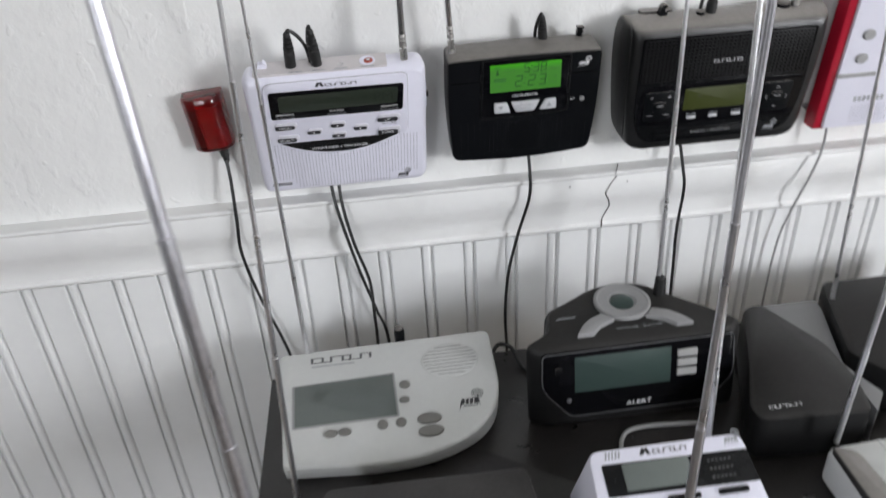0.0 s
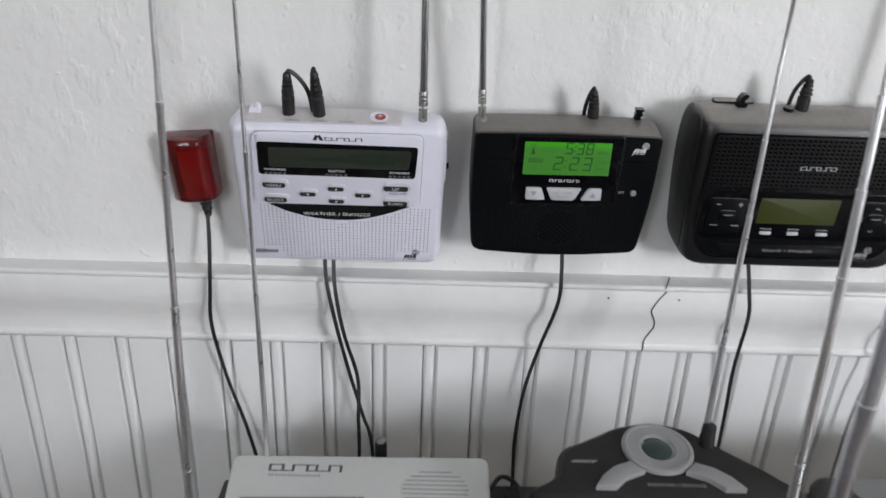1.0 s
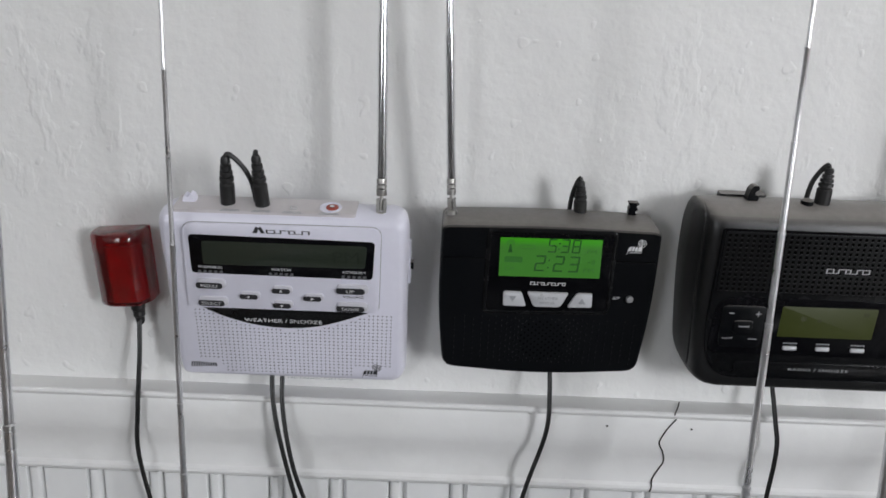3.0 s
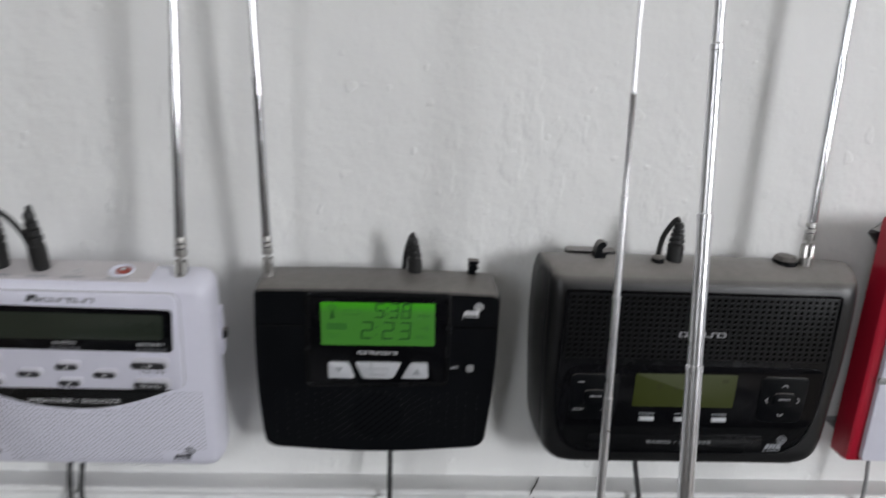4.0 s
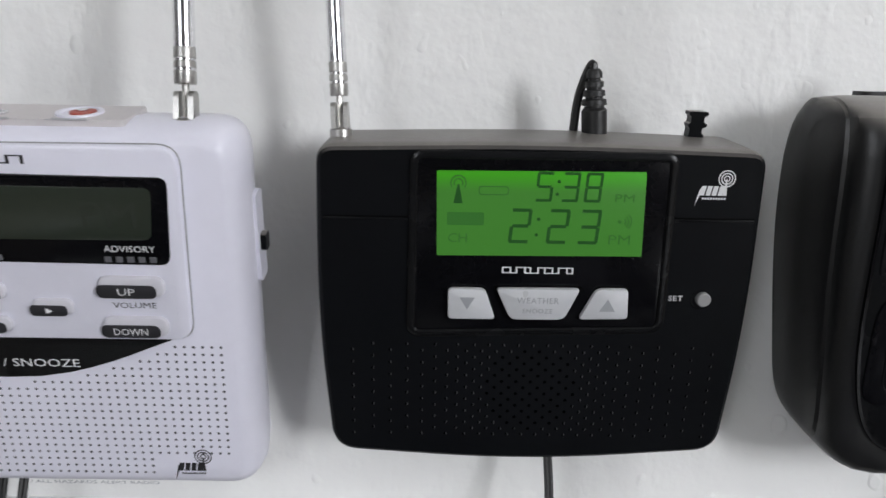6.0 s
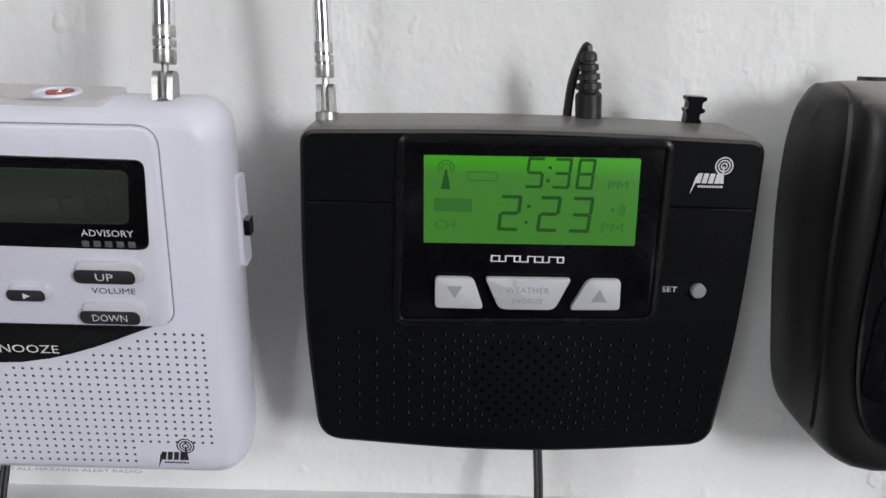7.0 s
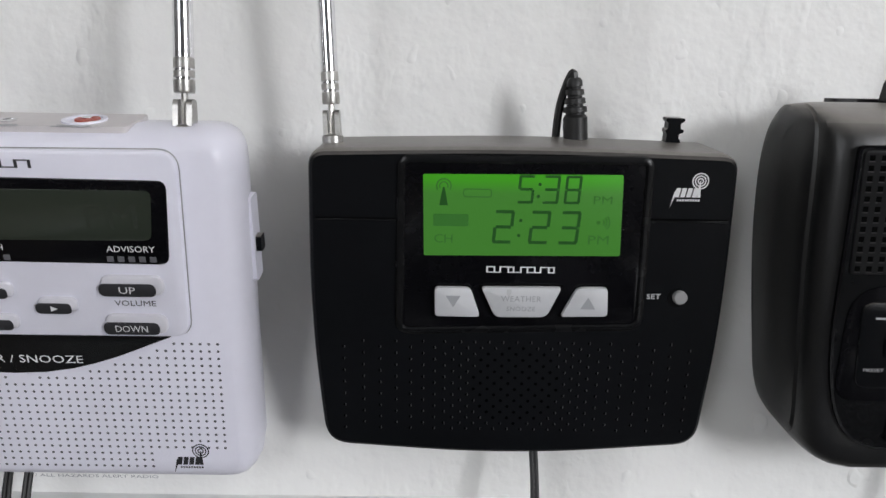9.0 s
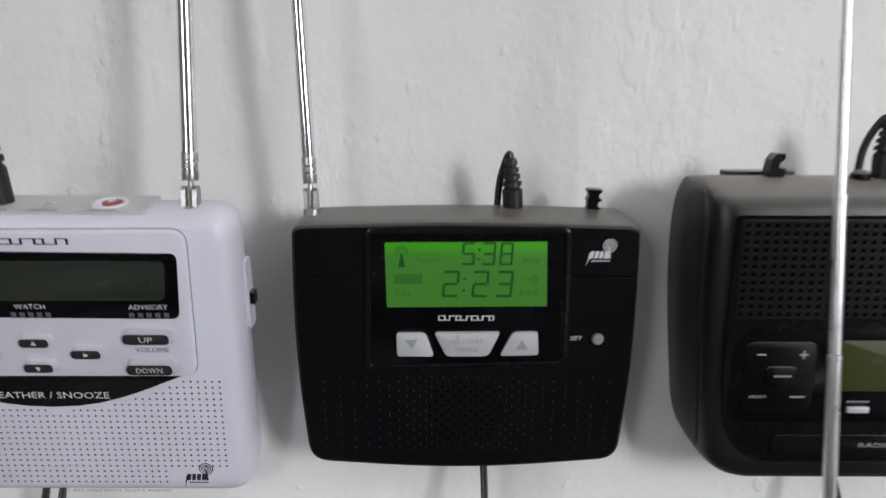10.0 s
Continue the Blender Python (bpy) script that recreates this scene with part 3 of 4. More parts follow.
# ---- white alert radio on the wall ----
def white_wall_radio():
    f = frame_of((-0.020, 0.671, 1.050), 17.0)
    t = thing("weather_radio", f, (0, -78, -28), "white plastic weather alert radio with unlit display hung on the wall", "radio")
    body = rounded([(-92.5, -82), (74.6, -82), (77.2, 56.5), (-89.5, 56.0)], [10, 12, 13, 11], 7)
    layers = [(8, -31), (5, -30), (1.5, -25), (0.0, -14), (0.5, -8.5), (1.7, -4.4), (3.6, -1.5), (6.4, 0)]
    part("body", loft(bmesh.new(), [at_height(inset(body, d), z) for d, z in layers]), WHITE, t)
    panel = rounded([(-75.6, -16.4), (56.6, -16.0), (59.4, 51.0), (-71.0, 50.2)], [4, 6, 7, 8], 5)
    PANEL = 2.4
    pn = part("control_panel", plate(panel, -0.5, PANEL, 1.0), WHITE, t, "raised white control panel")
    part("panel_seam", ring_frame(inset(panel, -0.4), inset(panel, 0.1), -0.2, 0.12), GREY, pn)
    glass = rounded([(-68.8, 12.6), (53.0, 11.9), (55.4, 41.3), (-67.3, 42.4)], 3.2, 4)
    win = part("display_window", plate(glass, 1.0, PANEL + 0.4, 0.3), GLOSS, pn, "glossy black display window")
    part("display", plate(rounded([(-60.2, 19.8), (48.2, 20.6), (50.2, 38.0), (-59.0, 37.9)], 2.5, 3), 1.6, PANEL + 0.5, 0.05), LCD_OFF, win, "dark unlit liquid crystal display")
    part("lettering", writing("PM", 36.0, 29.0, PANEL + 0.53, 8.5, 17.0), LCD_OFF_S, win, "faint grey figures")
    for word, x, y, w in (("WARNING", -55.8, 17.6, 16.6), ("WATCH", -8.2, 17.6, 12.8), ("ADVISORY", 40.8, 17.5, 16.2)):
        part("lettering", writing(word, x, y, PANEL + 0.52, 2.2, w), PRINT_W, win)
        for i in range(5):
            a = x - 7.3 + i * 3.6
            part("indicator", plate(box2(a - 1.1, a + 1.1, y - 4.7, y - 2.7, 0.2, 2), 1.8, PANEL + 0.6, 0.1), LED_OFF, win)
    # keys: a cap that stands up behind a printed oval
    for word, x, y, w in (("MENU", -58.0, 3.2, 18.0), ("SELECT", -58.2, -11.2, 18.0), ("UP", 38.0, 2.8, 19.5), ("DOWN", 37.5, -11.9, 19.5)):
        key = part("key", plate(box2(x - w / 2 + 0.6, x + w / 2 + 2.6, y - 2.2, y + 5.2, 3.5, 6), 0.6, PANEL + 1.5, 1.0), GREYBTN, pn, "grey-white push key")
        part("oval", plate(box2(x - w / 2, x + w / 2, y - 2.4, y + 2.4, 2.35, 6), PANEL + 0.8, PANEL + 1.7, 0.15), PRINT_K, key)
        part("lettering", writing(word, x, y, PANEL + 1.78, 2.5, min(len(word) * 2.8, 13.5)), PRINT_W, key)
    for x, y, turn in ((-32.0, -4.9, 2), (-9.4, 0.8, 1), (11.6, -4.6, 0), (-9.7, -11.3, 3)):
        key = part("key", plate(box2(x - 5.4, x + 8.0, y - 1.6, y + 4.0, 2.7, 6), 0.6, PANEL + 1.4, 0.9), GREYBTN, pn, "grey-white arrow key")
        part("oval", plate(box2(x - 6.2, x + 6.2, y - 2.0, y + 2.0, 1.95, 6), PANEL + 0.8, PANEL + 1.6, 0.15), PRINT_K, key)
        a = turn * math.pi / 2
        part("arrow", flat([(x + 1.5 * math.cos(a + k), y + 1.3 * math.sin(a + k)) for k in (0, 2.2, -2.2)], PANEL + 1.68), PRINT_W, key)
    part("lettering", writing("VOLUME", 39.4, -2.8, PANEL + 0.06, 2.1, 14.2), PRINT_K, pn)
    arc = [(-65.6, -16.6), (-61, -19.4), (-56, -21.9), (-51, -24.2), (-45, -26.4), (-37, -28.9), (-29, -30.6), (-19, -31.9), (-9, -32.3), (3, -31.7), (13, -30.0), (21, -27.8), (29, -25.1), (36, -22.3), (42, -19.7), (49.4, -16.6)]
    bar = part("snooze_bar", plate([Vector(p) for p in arc], -0.5, 1.35, 0.5), SATIN, t, "curved black snooze bar")
    part("lettering", writing("WEATHER / SNOOZE", -10.3, -26.0, 1.45, 3.1, 54.5), PRINT_W, bar)
    # plain maker's mark: a peak and blocks
    peak = flat([(-24.6, 44.9), (-21.6, 44.9), (-20.3, 47.9), (-19.0, 44.9), (-16.2, 44.9), (-18.8, 50.0), (-20.3, 48.8), (-22.0, 50.0)], PANEL + 0.08)
    part("maker_mark", peak, PRINT_K, pn)
    part("maker_mark", mark(-15.0, 12.4, 44.9, 47.7, PANEL + 0.08, 6), PRINT_K, pn)
    holes = bmesh.new()
    for j in range(19):
        for i in range(45):
            x, y = -72.0 + i * 3.12 - j * 0.10, -19.8 - j * 2.98
            sag = -15 - 17.2 * max(0.0, 1 - ((x + 8) / 58.5) ** 2)
            if y < sag - 2.6 and not (x > 38 and y < -64.5) and not (x < -58 and y < -62) and x < 66:
                flat(disc2(x, y, 0.56, 7), 0.09, holes)
    part("speaker_perforation", holes, HOLE, t, "rows of small speaker holes", kind="stuff")
    part("emblem", badge(49.8, -70.8, 0.1, 1.12), PRINT_K, t)
    part("small_print", bars(-82, -74, -71, -66.5, 0.1, 5, 0.4, 1.0, bars(-73, -63, -70.5, -67, 0.1, 6)), PRINT_K, t)
    part("lettering", writing("/ ALL HAZARDS ALERT RADIO", 12, -79.6, -1.35, 1.4, 48), PRINT_G, t)
    # top face with sockets
    tp = part("top_panel", loft(bmesh.new(), [[Vector((p.x, y, p.y)) for p in box2(-78, 42, -25, -5, 2)] for y in (54, 56.9)]), BEIGE, t, "yellowed panel with sockets")
    up = lambda x, z: Matrix.Translation((x, 56.7, z)) @ Matrix.Rotation(-math.pi / 2, 4, "X")  # noqa: E731
    part("socket", lathe([(2.6, 0), (2.6, 0.8), (1.6, 0.9), (1.5, 0.1)], up(0.4, -11.5), 14), CHROME, tp)
    part("socket", lathe([(7.4, 0), (7.2, 0.8), (5.8, 0.8), (5.6, 0.3)], up(24.6, -14.0), 20), WHITE, tp, "white ringed antenna socket")
    part("socket_core", lathe([(4.2, 0), (4.0, 0.9), (2.0, 1.2), (1.8, 0.5)], up(25.6, -14.0), 16), RUST, tp)
    part("socket_pin", lathe([(1.7, 0), (1.7, 1.5), (1.0, 1.6)], up(25.6, -14.0), 10), CHROME, tp)
    for x in (-40, -19.5, 0.5, 24.4):
        for z, w in ((-6.2, 5.5), (-4.6, 6.5)):
            part("small_print", loft(bmesh.new(), [[Vector((p.x, y, p.y)) for p in box2(x - w, x + w, z - 0.5, z + 0.3)] for y in (56.9, 56.96)]), PRINT_G, tp)
    part("wall_hook", loft(bmesh.new(), [[Vector((-70 + p.x, p.y, z)) for p in rounded([(-5, 54), (5, 54), (4, 61), (1.5, 63), (0, 60), (-2.5, 62), (-4, 58)], 1.2, 3)] for z in (-21, -15)]), WHITE, t, "small white plastic clip")
    plug(t, -44, 56.5, -16, 33, 0.04, (17, 0, -2), 4.9)
    plug(t, -20.8, 56.5, -15, 35, -0.05, (-4.5, 0, -9), 4.9)
    part("slide_switch", loft(bmesh.new(), [[Vector((x, p.y, p.x)) for p in box2(-24, -15, -2, 30, 2)] for x in (71.0, 77.4)]), WHITE, t, "white switch plate")
    part("switch_knob", loft(bmesh.new(), [[Vector((x, p.y, p.x)) for p in box2(-22, -17, 9, 15, 1)] for x in (77.2, 79.4)]), BLACK, t, "black switch knob")
    antenna(t, (0.0380, 0.6680, 1.1185), (-0.0022, -0.0145, 1), [1.226, 1.31], [3.3, 2.7, 2.2], 1.50, CHROME, True, f)
    return t


white_wall_radio()


# ---- black radio with a lit green display ----
def black_wall_radio():
    f = frame_of((0.150, 0.6794, 1.050), 11.3)
    t = thing("weather_radio", f, (0, -61, -14), "black plastic weather radio with lit green display on the wall", "radio")
    body = rounded([(-68.5, -61.5), (2, -66.0), (72.5, -60.0), (76.6, -10), (75.6, 51.0), (2, 53.0), (-71.8, 51.0), (-73.0, -10)], [9, 60, 9, 60, 6, 60, 6, 60], 7)
    back = lambda p: Vector((p.x, p.y, -28 - 7 * (p.y + 62) / 114))  # noqa: E731
    rings = [[back(p) for p in inset(body, 1.4)], [back(p) + Vector((0, 0, 3)) for p in inset(body, 0.2)], at_height(body, -5), at_height(inset(body, 0.2), -2.4), at_height(inset(body, 0.8), -0.8), at_height(inset(body, 1.9), 0)]
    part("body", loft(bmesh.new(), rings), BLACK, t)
    for x0, x1, y in ((-69.4, -41.6, 26.8), (46.4, 73.4, 27.8)):
        part("seam", plate(box2(x0, x1, y - 0.45, y + 0.45), -0.2, 0.16, 0.1), SATIN, t)
        # the seam's shadow, drawn as a flat black strip
        part("seam_shadow", flat([(x0, y + 0.45), (x1, y + 0.45), (x1, y + 1.0), (x0, y + 1.0)], 0.1), HOLE_K, t)
    outer = rounded([(-40.6, -14.2), (45.9, -11.6), (45.0, 49.0), (-39.6, 48.6)], [4, 4, 3, 3], 5)
    part("bezel", loft(bmesh.new(), [at_height(inset(outer, d), z) for d, z in ((-1.5, -0.3), (-1.2, 0.7), (-0.2, 1.25), (0.9, 1.3), (1.4, 0.9), (1.6, 0.2))], True, False), SATIN, t, "thin raised bezel round the display")
    win = part("display_window", plate(inset(outer, 1.5), -0.5, 0.55, 0.05), GLOSS, t, "glossy black display window")
    part("display", plate(rounded([(-31.8, 14.5), (37.0, 15.2), (36.0, 44.0), (-32.2, 43.4)], 0.5, 2), 0.3, 0.66, 0.02), LCD_GREEN, win, "lit green liquid crystal display")
    z, seg, dim = 0.72, bmesh.new(), bmesh.new()
    for c, x in (("5", 0.0), ("3", 8.6), ("8", 16.0)):
        fig = bmesh.new()
        digit(c, x, 33.6, 5.6, 10.0, 0.95, z, fig, 0.06)
        part("display_figure", fig, SEGMENT, win)
    for c, x in (("2", -8.2), ("2", 4.4), ("3", 14.8)):
        fig = bmesh.new()
        digit(c, x, 19.2, 6.9, 12.0, 1.15, z, fig, 0.08)
        part("display_figure", fig, SEGMENT, win)
    for x, y in ((7.3, 36.2), (7.7, 40.4), (1.2, 22.2), (1.7, 27.6)):
        flat(disc2(x, y, 0.6, 8), z, seg)
    flat([(-26.6, 32.6), (-23.6, 32.6), (-24.8, 39.0), (-25.4, 39.0)], z, seg)
    for r in (1.7, 2.8):
        for k in range(7):
            a = -0.6 + k * (math.pi + 1.2) / 7
            b = a + (math.pi + 1.2) / 7
            flat([(-25.1 + q * math.cos(e), 39.4 + q * math.sin(e)) for q, e in ((r, a), (r, b), (r - 0.5, b), (r - 0.5, a))], z, dim)
    flat(box2(-28.6, -16.4, 25.2, 29.6, 0.5), z, dim)
    for r in (1.6, 2.6, 3.6):
        for k in range(4):
            a, b = -0.8 + k * 0.4, -0.4 + k * 0.4
            flat([(29.2 + q * math.cos(e), 27.2 + q * math.sin(e)) for q, e in ((r - 0.5, a), (r, a), (r, b), (r - 0.5, b))], z, dim)
    flat(disc2(28.6, 27.2, 0.7, 8), z, dim)
    ring_frame(box2(-18.5, -8.5, 35.5, 38.6, 1.2), inset(box2(-18.5, -8.5, 35.5, 38.6, 1.2), 0.4), z - 0.02, z, dim)
    part("display_marks", seg, SEGMENT, win, kind="stuff")
    part("display_iconography", dim, SEGMENT_F, win, "faint display icons", kind="stuff")
    part("lettering", writing("PM", 29.6, 35.2, z, 2.7, 6.4), SEGMENT_F, win)
    part("lettering", writing("PM", 29.0, 21.0, z, 3.2, 7.2), SEGMENT_F, win)
    part("lettering", writing("CH", -25.0, 20.8, z, 3.2, 6.4), SEGMENT_F, win)
    part("maker_mark", mark(-9.4, 14.2, 8.5, 10.8, 0.62, 10), PRINT_W, win, "plain white maker's mark")
    for poly, r in (([(-27.6, -7.8), (-11.4, -7.8), (-15.2, 3.2), (-27.8, 3.2)], [1.4, 0.8, 2.2, 1.6]), ([(-6.2, -7.8), (12.2, -7.6), (17.2, 3.7), (-11.4, 3.4)], [2.4, 2.4, 0.8, 0.8]), ([(17.2, -7.4), (34.0, -7.0), (33.4, 3.8), (22.6, 3.7)], [0.8, 1.4, 1.6, 2.2])):
        grow = [((x - sum(p[0] for p in poly) / 4) * 1.06 + sum(p[0] for p in poly) / 4, (y + 2.1) * 1.1 - 2.1) for x, y in poly]
        part("key_well", plate(rounded(grow, r, 4), 0.2, 0.6, 0.05), HOLE_K, win)
        key = part("key", plate(rounded(poly, [max(q, 1.5) for q in r], 4), 0.3, 2.4, 0.4), SILVER, win, "silver push key")
        cx = sum(p[0] for p in poly) / 4
        if cx < -15:
            part("arrow", flat([(-23.8, 0.2), (-21.2, -4.2), (-18.6, 0.2)], 2.46), PRINT_G, key)
        elif cx > 20:
            part("arrow", flat([(24.0, -4.2), (29.4, -4.2), (26.7, 0.3)], 2.46), PRINT_G, key)
        else:
            part("lettering", writing("WEATHER", 2.9, -0.6, 2.46, 2.1, 14.2, 1.1), PRINT_G, key)
            part("lettering", writing("SNOOZE", 2.9, -4.4, 2.46, 1.7, 10.2, 1.1), PRINT_G, key)
    part("lettering", writing("SET", 50.4, 0.2, 0.1, 1.9, 5.0), PRINT_W, t)
    part("key_ring", lathe([(3.7, -0.2), (3.5, 0.25), (2.9, 0.2), (2.7, -0.3)], Matrix.Translation((59.0, -0.2, 0)), 20), SATIN, t)
    part("key", lathe([(2.5, -0.2), (2.5, 1.5), (2.1, 2.0), (0.7, 2.1)], Matrix.Translation((59.6, 0.2, 0)), 20), GREY, t, "small silver set key")
    part("emblem", badge(58.6, 38.0, 0.12, 1.0), PRINT_W, t, "plain white emblem")
    # columns of pinholes that crowd towards the middle, every other column half a step lower
    glints, pits = bmesh.new(), bmesh.new()
    columns = [2.56 * k for k in range(9)] + [23.3, 26.4, 30.0, 34.2, 38.8, 44.1, 50.0, 56.1, 63.2]
    for n, off in enumerate(columns):
        for side in ((-1, 1) if n else (1,)):
            for row in range(8):
                x, y = 2.3 + side * off, -18.4 - 4.72 * row - 2.36 * (n % 2)
                inner = math.hypot(x - 2.3, y + 35.5) < 16.5
                r = 0.62 if inner else 0.5
                flat(disc2(x, y, r, 8), 0.05, pits)
                # a pale crescent on the right of each outer hole paints its glint
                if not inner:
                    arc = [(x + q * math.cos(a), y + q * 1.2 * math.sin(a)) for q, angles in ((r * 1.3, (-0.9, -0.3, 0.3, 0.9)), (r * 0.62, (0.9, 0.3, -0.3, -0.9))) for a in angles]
                    flat(arc, 0.09, glints)
    part("speaker_perforation", pits, HOLE_K, t, "scattered fine speaker holes", kind="stuff")
    part("perforation_glint", glints, SPECK, t, kind="stuff")
    plug(t, 24.2, 49.4, -29, 25.0, -0.07, (-5.6, 0, -3), 4.6)
    spool = [(-3.0, -1), (2.6, -1), (2.6, 1.2), (1.8, 1.6), (1.9, 3.4), (3.5, 4.0), (3.5, 5.0), (2.3, 5.4), (2.3, 7.4), (3.7, 8.0), (3.6, 9.2), (-3.2, 9.4), (-3.3, 8.2), (-2.4, 7.6), (-2.4, 5.4), (-3.2, 5.0), (-3.2, 4.0), (-2.6, 3.4)]
    fork = loft(bmesh.new(), [[Vector((60.4 + p.x, 51.0 + p.y, z)) for p in rounded(spool, 0.4, 2)] for z in (-33, -28)])
    part("cord_clip", fork, BLACK, t, "small black forked cord clip")
    antenna(t, (0.0839, 0.6875, 1.1175), (-0.046, -0.0585, 1), [1.222, 1.30], [3.0, 2.45, 2.0], 1.48, CHROME, True, f)
    return t


black_wall_radio()


# ---- black clock radio with a perforated grille ----
def black_clock_radio():
    f = frame_of((0.350, 0.676, 1.0525), 7.4)
    t = thing("clock_radio", f, (0, -66, -20), "black plastic clock radio with perforated grille and dim olive display", "radio")

    def section(u, top, bottom, push, shrink=0.0):
        """Profile of the cabinet in the plane across it: z out, y up."""
        pts = [(-40, bottom + 2), (min(-3 - push, -1.3 * push), bottom), (-push, bottom + 9), (-push, 38), (-1.5 - push, 56), (-8 - push * 0.6, top - 4), (max(-34, min(-22, -15 - push)), top), (-37, top - 1.5), (-46, top - 9), (-49.5, top - 25), (-48.5, 10)]
        pts = [((z + 32) * (1 - shrink) - 32, (y - 8) * (1 - shrink) + 8) for z, y in pts]
        waist = lambda y: u * (1.0 - 0.05 * max(0.0, (20 - y) / 90) ** 1.5)  # noqa: E731
        return [Vector((waist(p.y), p.y, p.x)) for p in rounded(pts, [8, 8, 8, 30, 14, 12, 10, 12, 16, 20, 30], 4)]

    # the front rolls back to a crease at each end, behind which the side is flat
    ends = [(98.2, 30.0), (98.0, 26.0), (97.4, 21.0), (96.6, 16.0), (95.6, 12.0), (94.9, 10.0), (93.6, 9.2), (94.3, 8.2), (94.0, 6.6), (93.0, 4.2), (91.0, 2.2), (88.6, 0.9), (86.0, 0.3), (82.0, 0.0), (74.0, 0.0)]
    rings = []
    for side in (-1, 1):
        for u, push in (ends if side < 0 else ends[::-1]):
            low = -48.0 - 22.5 * math.sqrt(max(0.0, 1 - (max(0.0, u - 72) / 26.4) ** 2))
            rings.append(section(side * u + (6.0 if side > 0 else 0.0), 66.5 - 0.0010 * max(0.0, u - 86) ** 3, low, push, {98.2: 0.14, 98.0: 0.06, 97.4: 0.02}.get(u, 0.0)))
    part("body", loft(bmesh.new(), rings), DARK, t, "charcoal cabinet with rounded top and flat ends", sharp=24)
    # front face: a rim, the grille above, the glossy controls below
    face = rounded([(-76, -59.2), (76, -59.2), (88.0, -30), (87.2, 52.2), (-85.2, 52.2), (-87, -30)], [16, 18, 30, 2.5, 2.5, 30], 6)
    part("rim", ring_frame(face, inset(face, 1.0), -1, 0.9), GLOSS, t, "glossy rim round the front")
    fp = part("front_panel", plate(inset(face, 1.0), -1, 0.35, 0.1), SATIN, t, "satin black front panel")
    gr = part("grille", plate(rounded([(-83, 7.5), (86.0, 7.5), (85.0, 50.6), (-83.2, 50.6)], 1.5, 3), 0, 0.9, 0.3), GRILLE, fp, "perforated speaker grille")
    pits = bmesh.new()
    for i in range(41):
        for j in range(12):
            x, y = -80.6 + i * 4.08, 48.0 - j * 3.5
            flat(box2(x - 0.95, x + 0.95, y - 0.95, y + 0.95), 0.96, pits)
    part("grille_perforation", pits, HOLE_K, fp, kind="stuff")
    # lighter strips paint the gleam on the lower lip of every hole
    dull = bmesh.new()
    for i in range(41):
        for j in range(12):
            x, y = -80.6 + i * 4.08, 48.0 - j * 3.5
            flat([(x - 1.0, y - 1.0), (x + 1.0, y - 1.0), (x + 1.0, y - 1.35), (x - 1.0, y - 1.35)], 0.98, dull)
    part("grille_glint", dull, GRILLE_GLINT, fp, kind="stuff")
    part("maker_mark", mark(-12.0, 16.4, 23.4, 26.8, 0.99, 7), PRINT_M, fp, "plain silver maker's mark")
    glass = rounded([(-83.0, -40.0), (84.5, -40.0), (86.0, -20), (85.6, 3.4), (-81.5, 3.4)], [9, 12, 6, 8, 14], 6)
    gl = part("control_panel", plate(glass, 0, 1.0, 0.4), GLOSS, fp, "glossy black control panel")
    lc = part("display", plate(box2(-36.0, 29.4, -25.2, -2.0, 1), 0.8, 1.15, 0.05), LCD_OLIVE, gl, "dim olive-lit display")
    icon_dark = material("olive_display_icon", (0.01, 0.012, 0.002), 0.3, vary=0.02, glow=(0.014, 0.017, 0.001))
    for shape in (disc2(-20, -11, 2.2, 8), disc2(-9, -12, 1.4, 8), box2(20, 24, -8, -5)):
        part("display_icon", flat(shape, 1.2), icon_dark, lc)
    for x0, x1 in ((-30.6, -21.0), (-7.5, 1.8), (16.6, 26.2)):
        k = part("key", plate(box2(x0, x1, -35.1, -32.3, 0.5, 2), 0.8, 2.4, 0.4), SILVER, gl, "silver bar key")
        part("small_print", bars(x0, x1, -30.6, -29.6, 1.06, 5), PRINT_G, gl)
    for cx, left in ((-61.4, True), (61.0, False)):
        pad = rounded([(cx - 14.6, -34.5), (cx + 14.6, -34.5), (cx + 15.6, -2.6), (cx - 15.6, -2.6)], 4.5, 5)
        pd = part("key_pad", plate(pad, 0.8, 1.8, 0.6), BLACK, gl, "black key pad")
        part("pad_rim", ring_frame(pad, inset(pad, 0.4), 1.2, 1.5), SATIN, pd)
        mid = box2(cx - 6.5, cx + 7, -23.5, -13.5, 3, 4)
        part("key", plate(mid, 1.4, 2.6, 0.5), BLACK, pd)
        part("key_mark", bars(cx - 2.8, cx + 4.4, -18.3, -17.3, 2.7, 6, 0.3), PRINT_M, pd)
        if left:
            signs = flat(box2(cx - 10.7, cx - 6.9, -8.6, -7.9), 1.9)
            flat(box2(cx + 7.5, cx + 11.3, -8.6, -7.9), 1.9, signs)
            flat(box2(cx + 9.05, cx + 9.75, -10.2, -6.3), 1.91, signs)
            bars(cx + 5.4, cx + 11.4, -28.1, -27.1, 1.9, 5, 0.3, 0, signs)
            part("key_marks", signs, PRINT_M, pd)
            part("lettering", writing("PRESET", cx - 8.8, -27.6, 1.9, 1.3, 7.4), PRINT_M, pd)
        else:
            signs = bmesh.new()
            for a in range(4):
                q = a * math.pi / 2
                for s in (-1, 1):
                    c = [(11.5, 0), (10.0, s * 2.0), (9.2, s * 2.0), (10.6, 0)]
                    flat([(cx + x * math.cos(q) - y * math.sin(q), -19 + 1.0 * (x * math.sin(q) + y * math.cos(q))) for x, y in c], 1.9, signs)
            part("key_marks", signs, PRINT_M, pd)
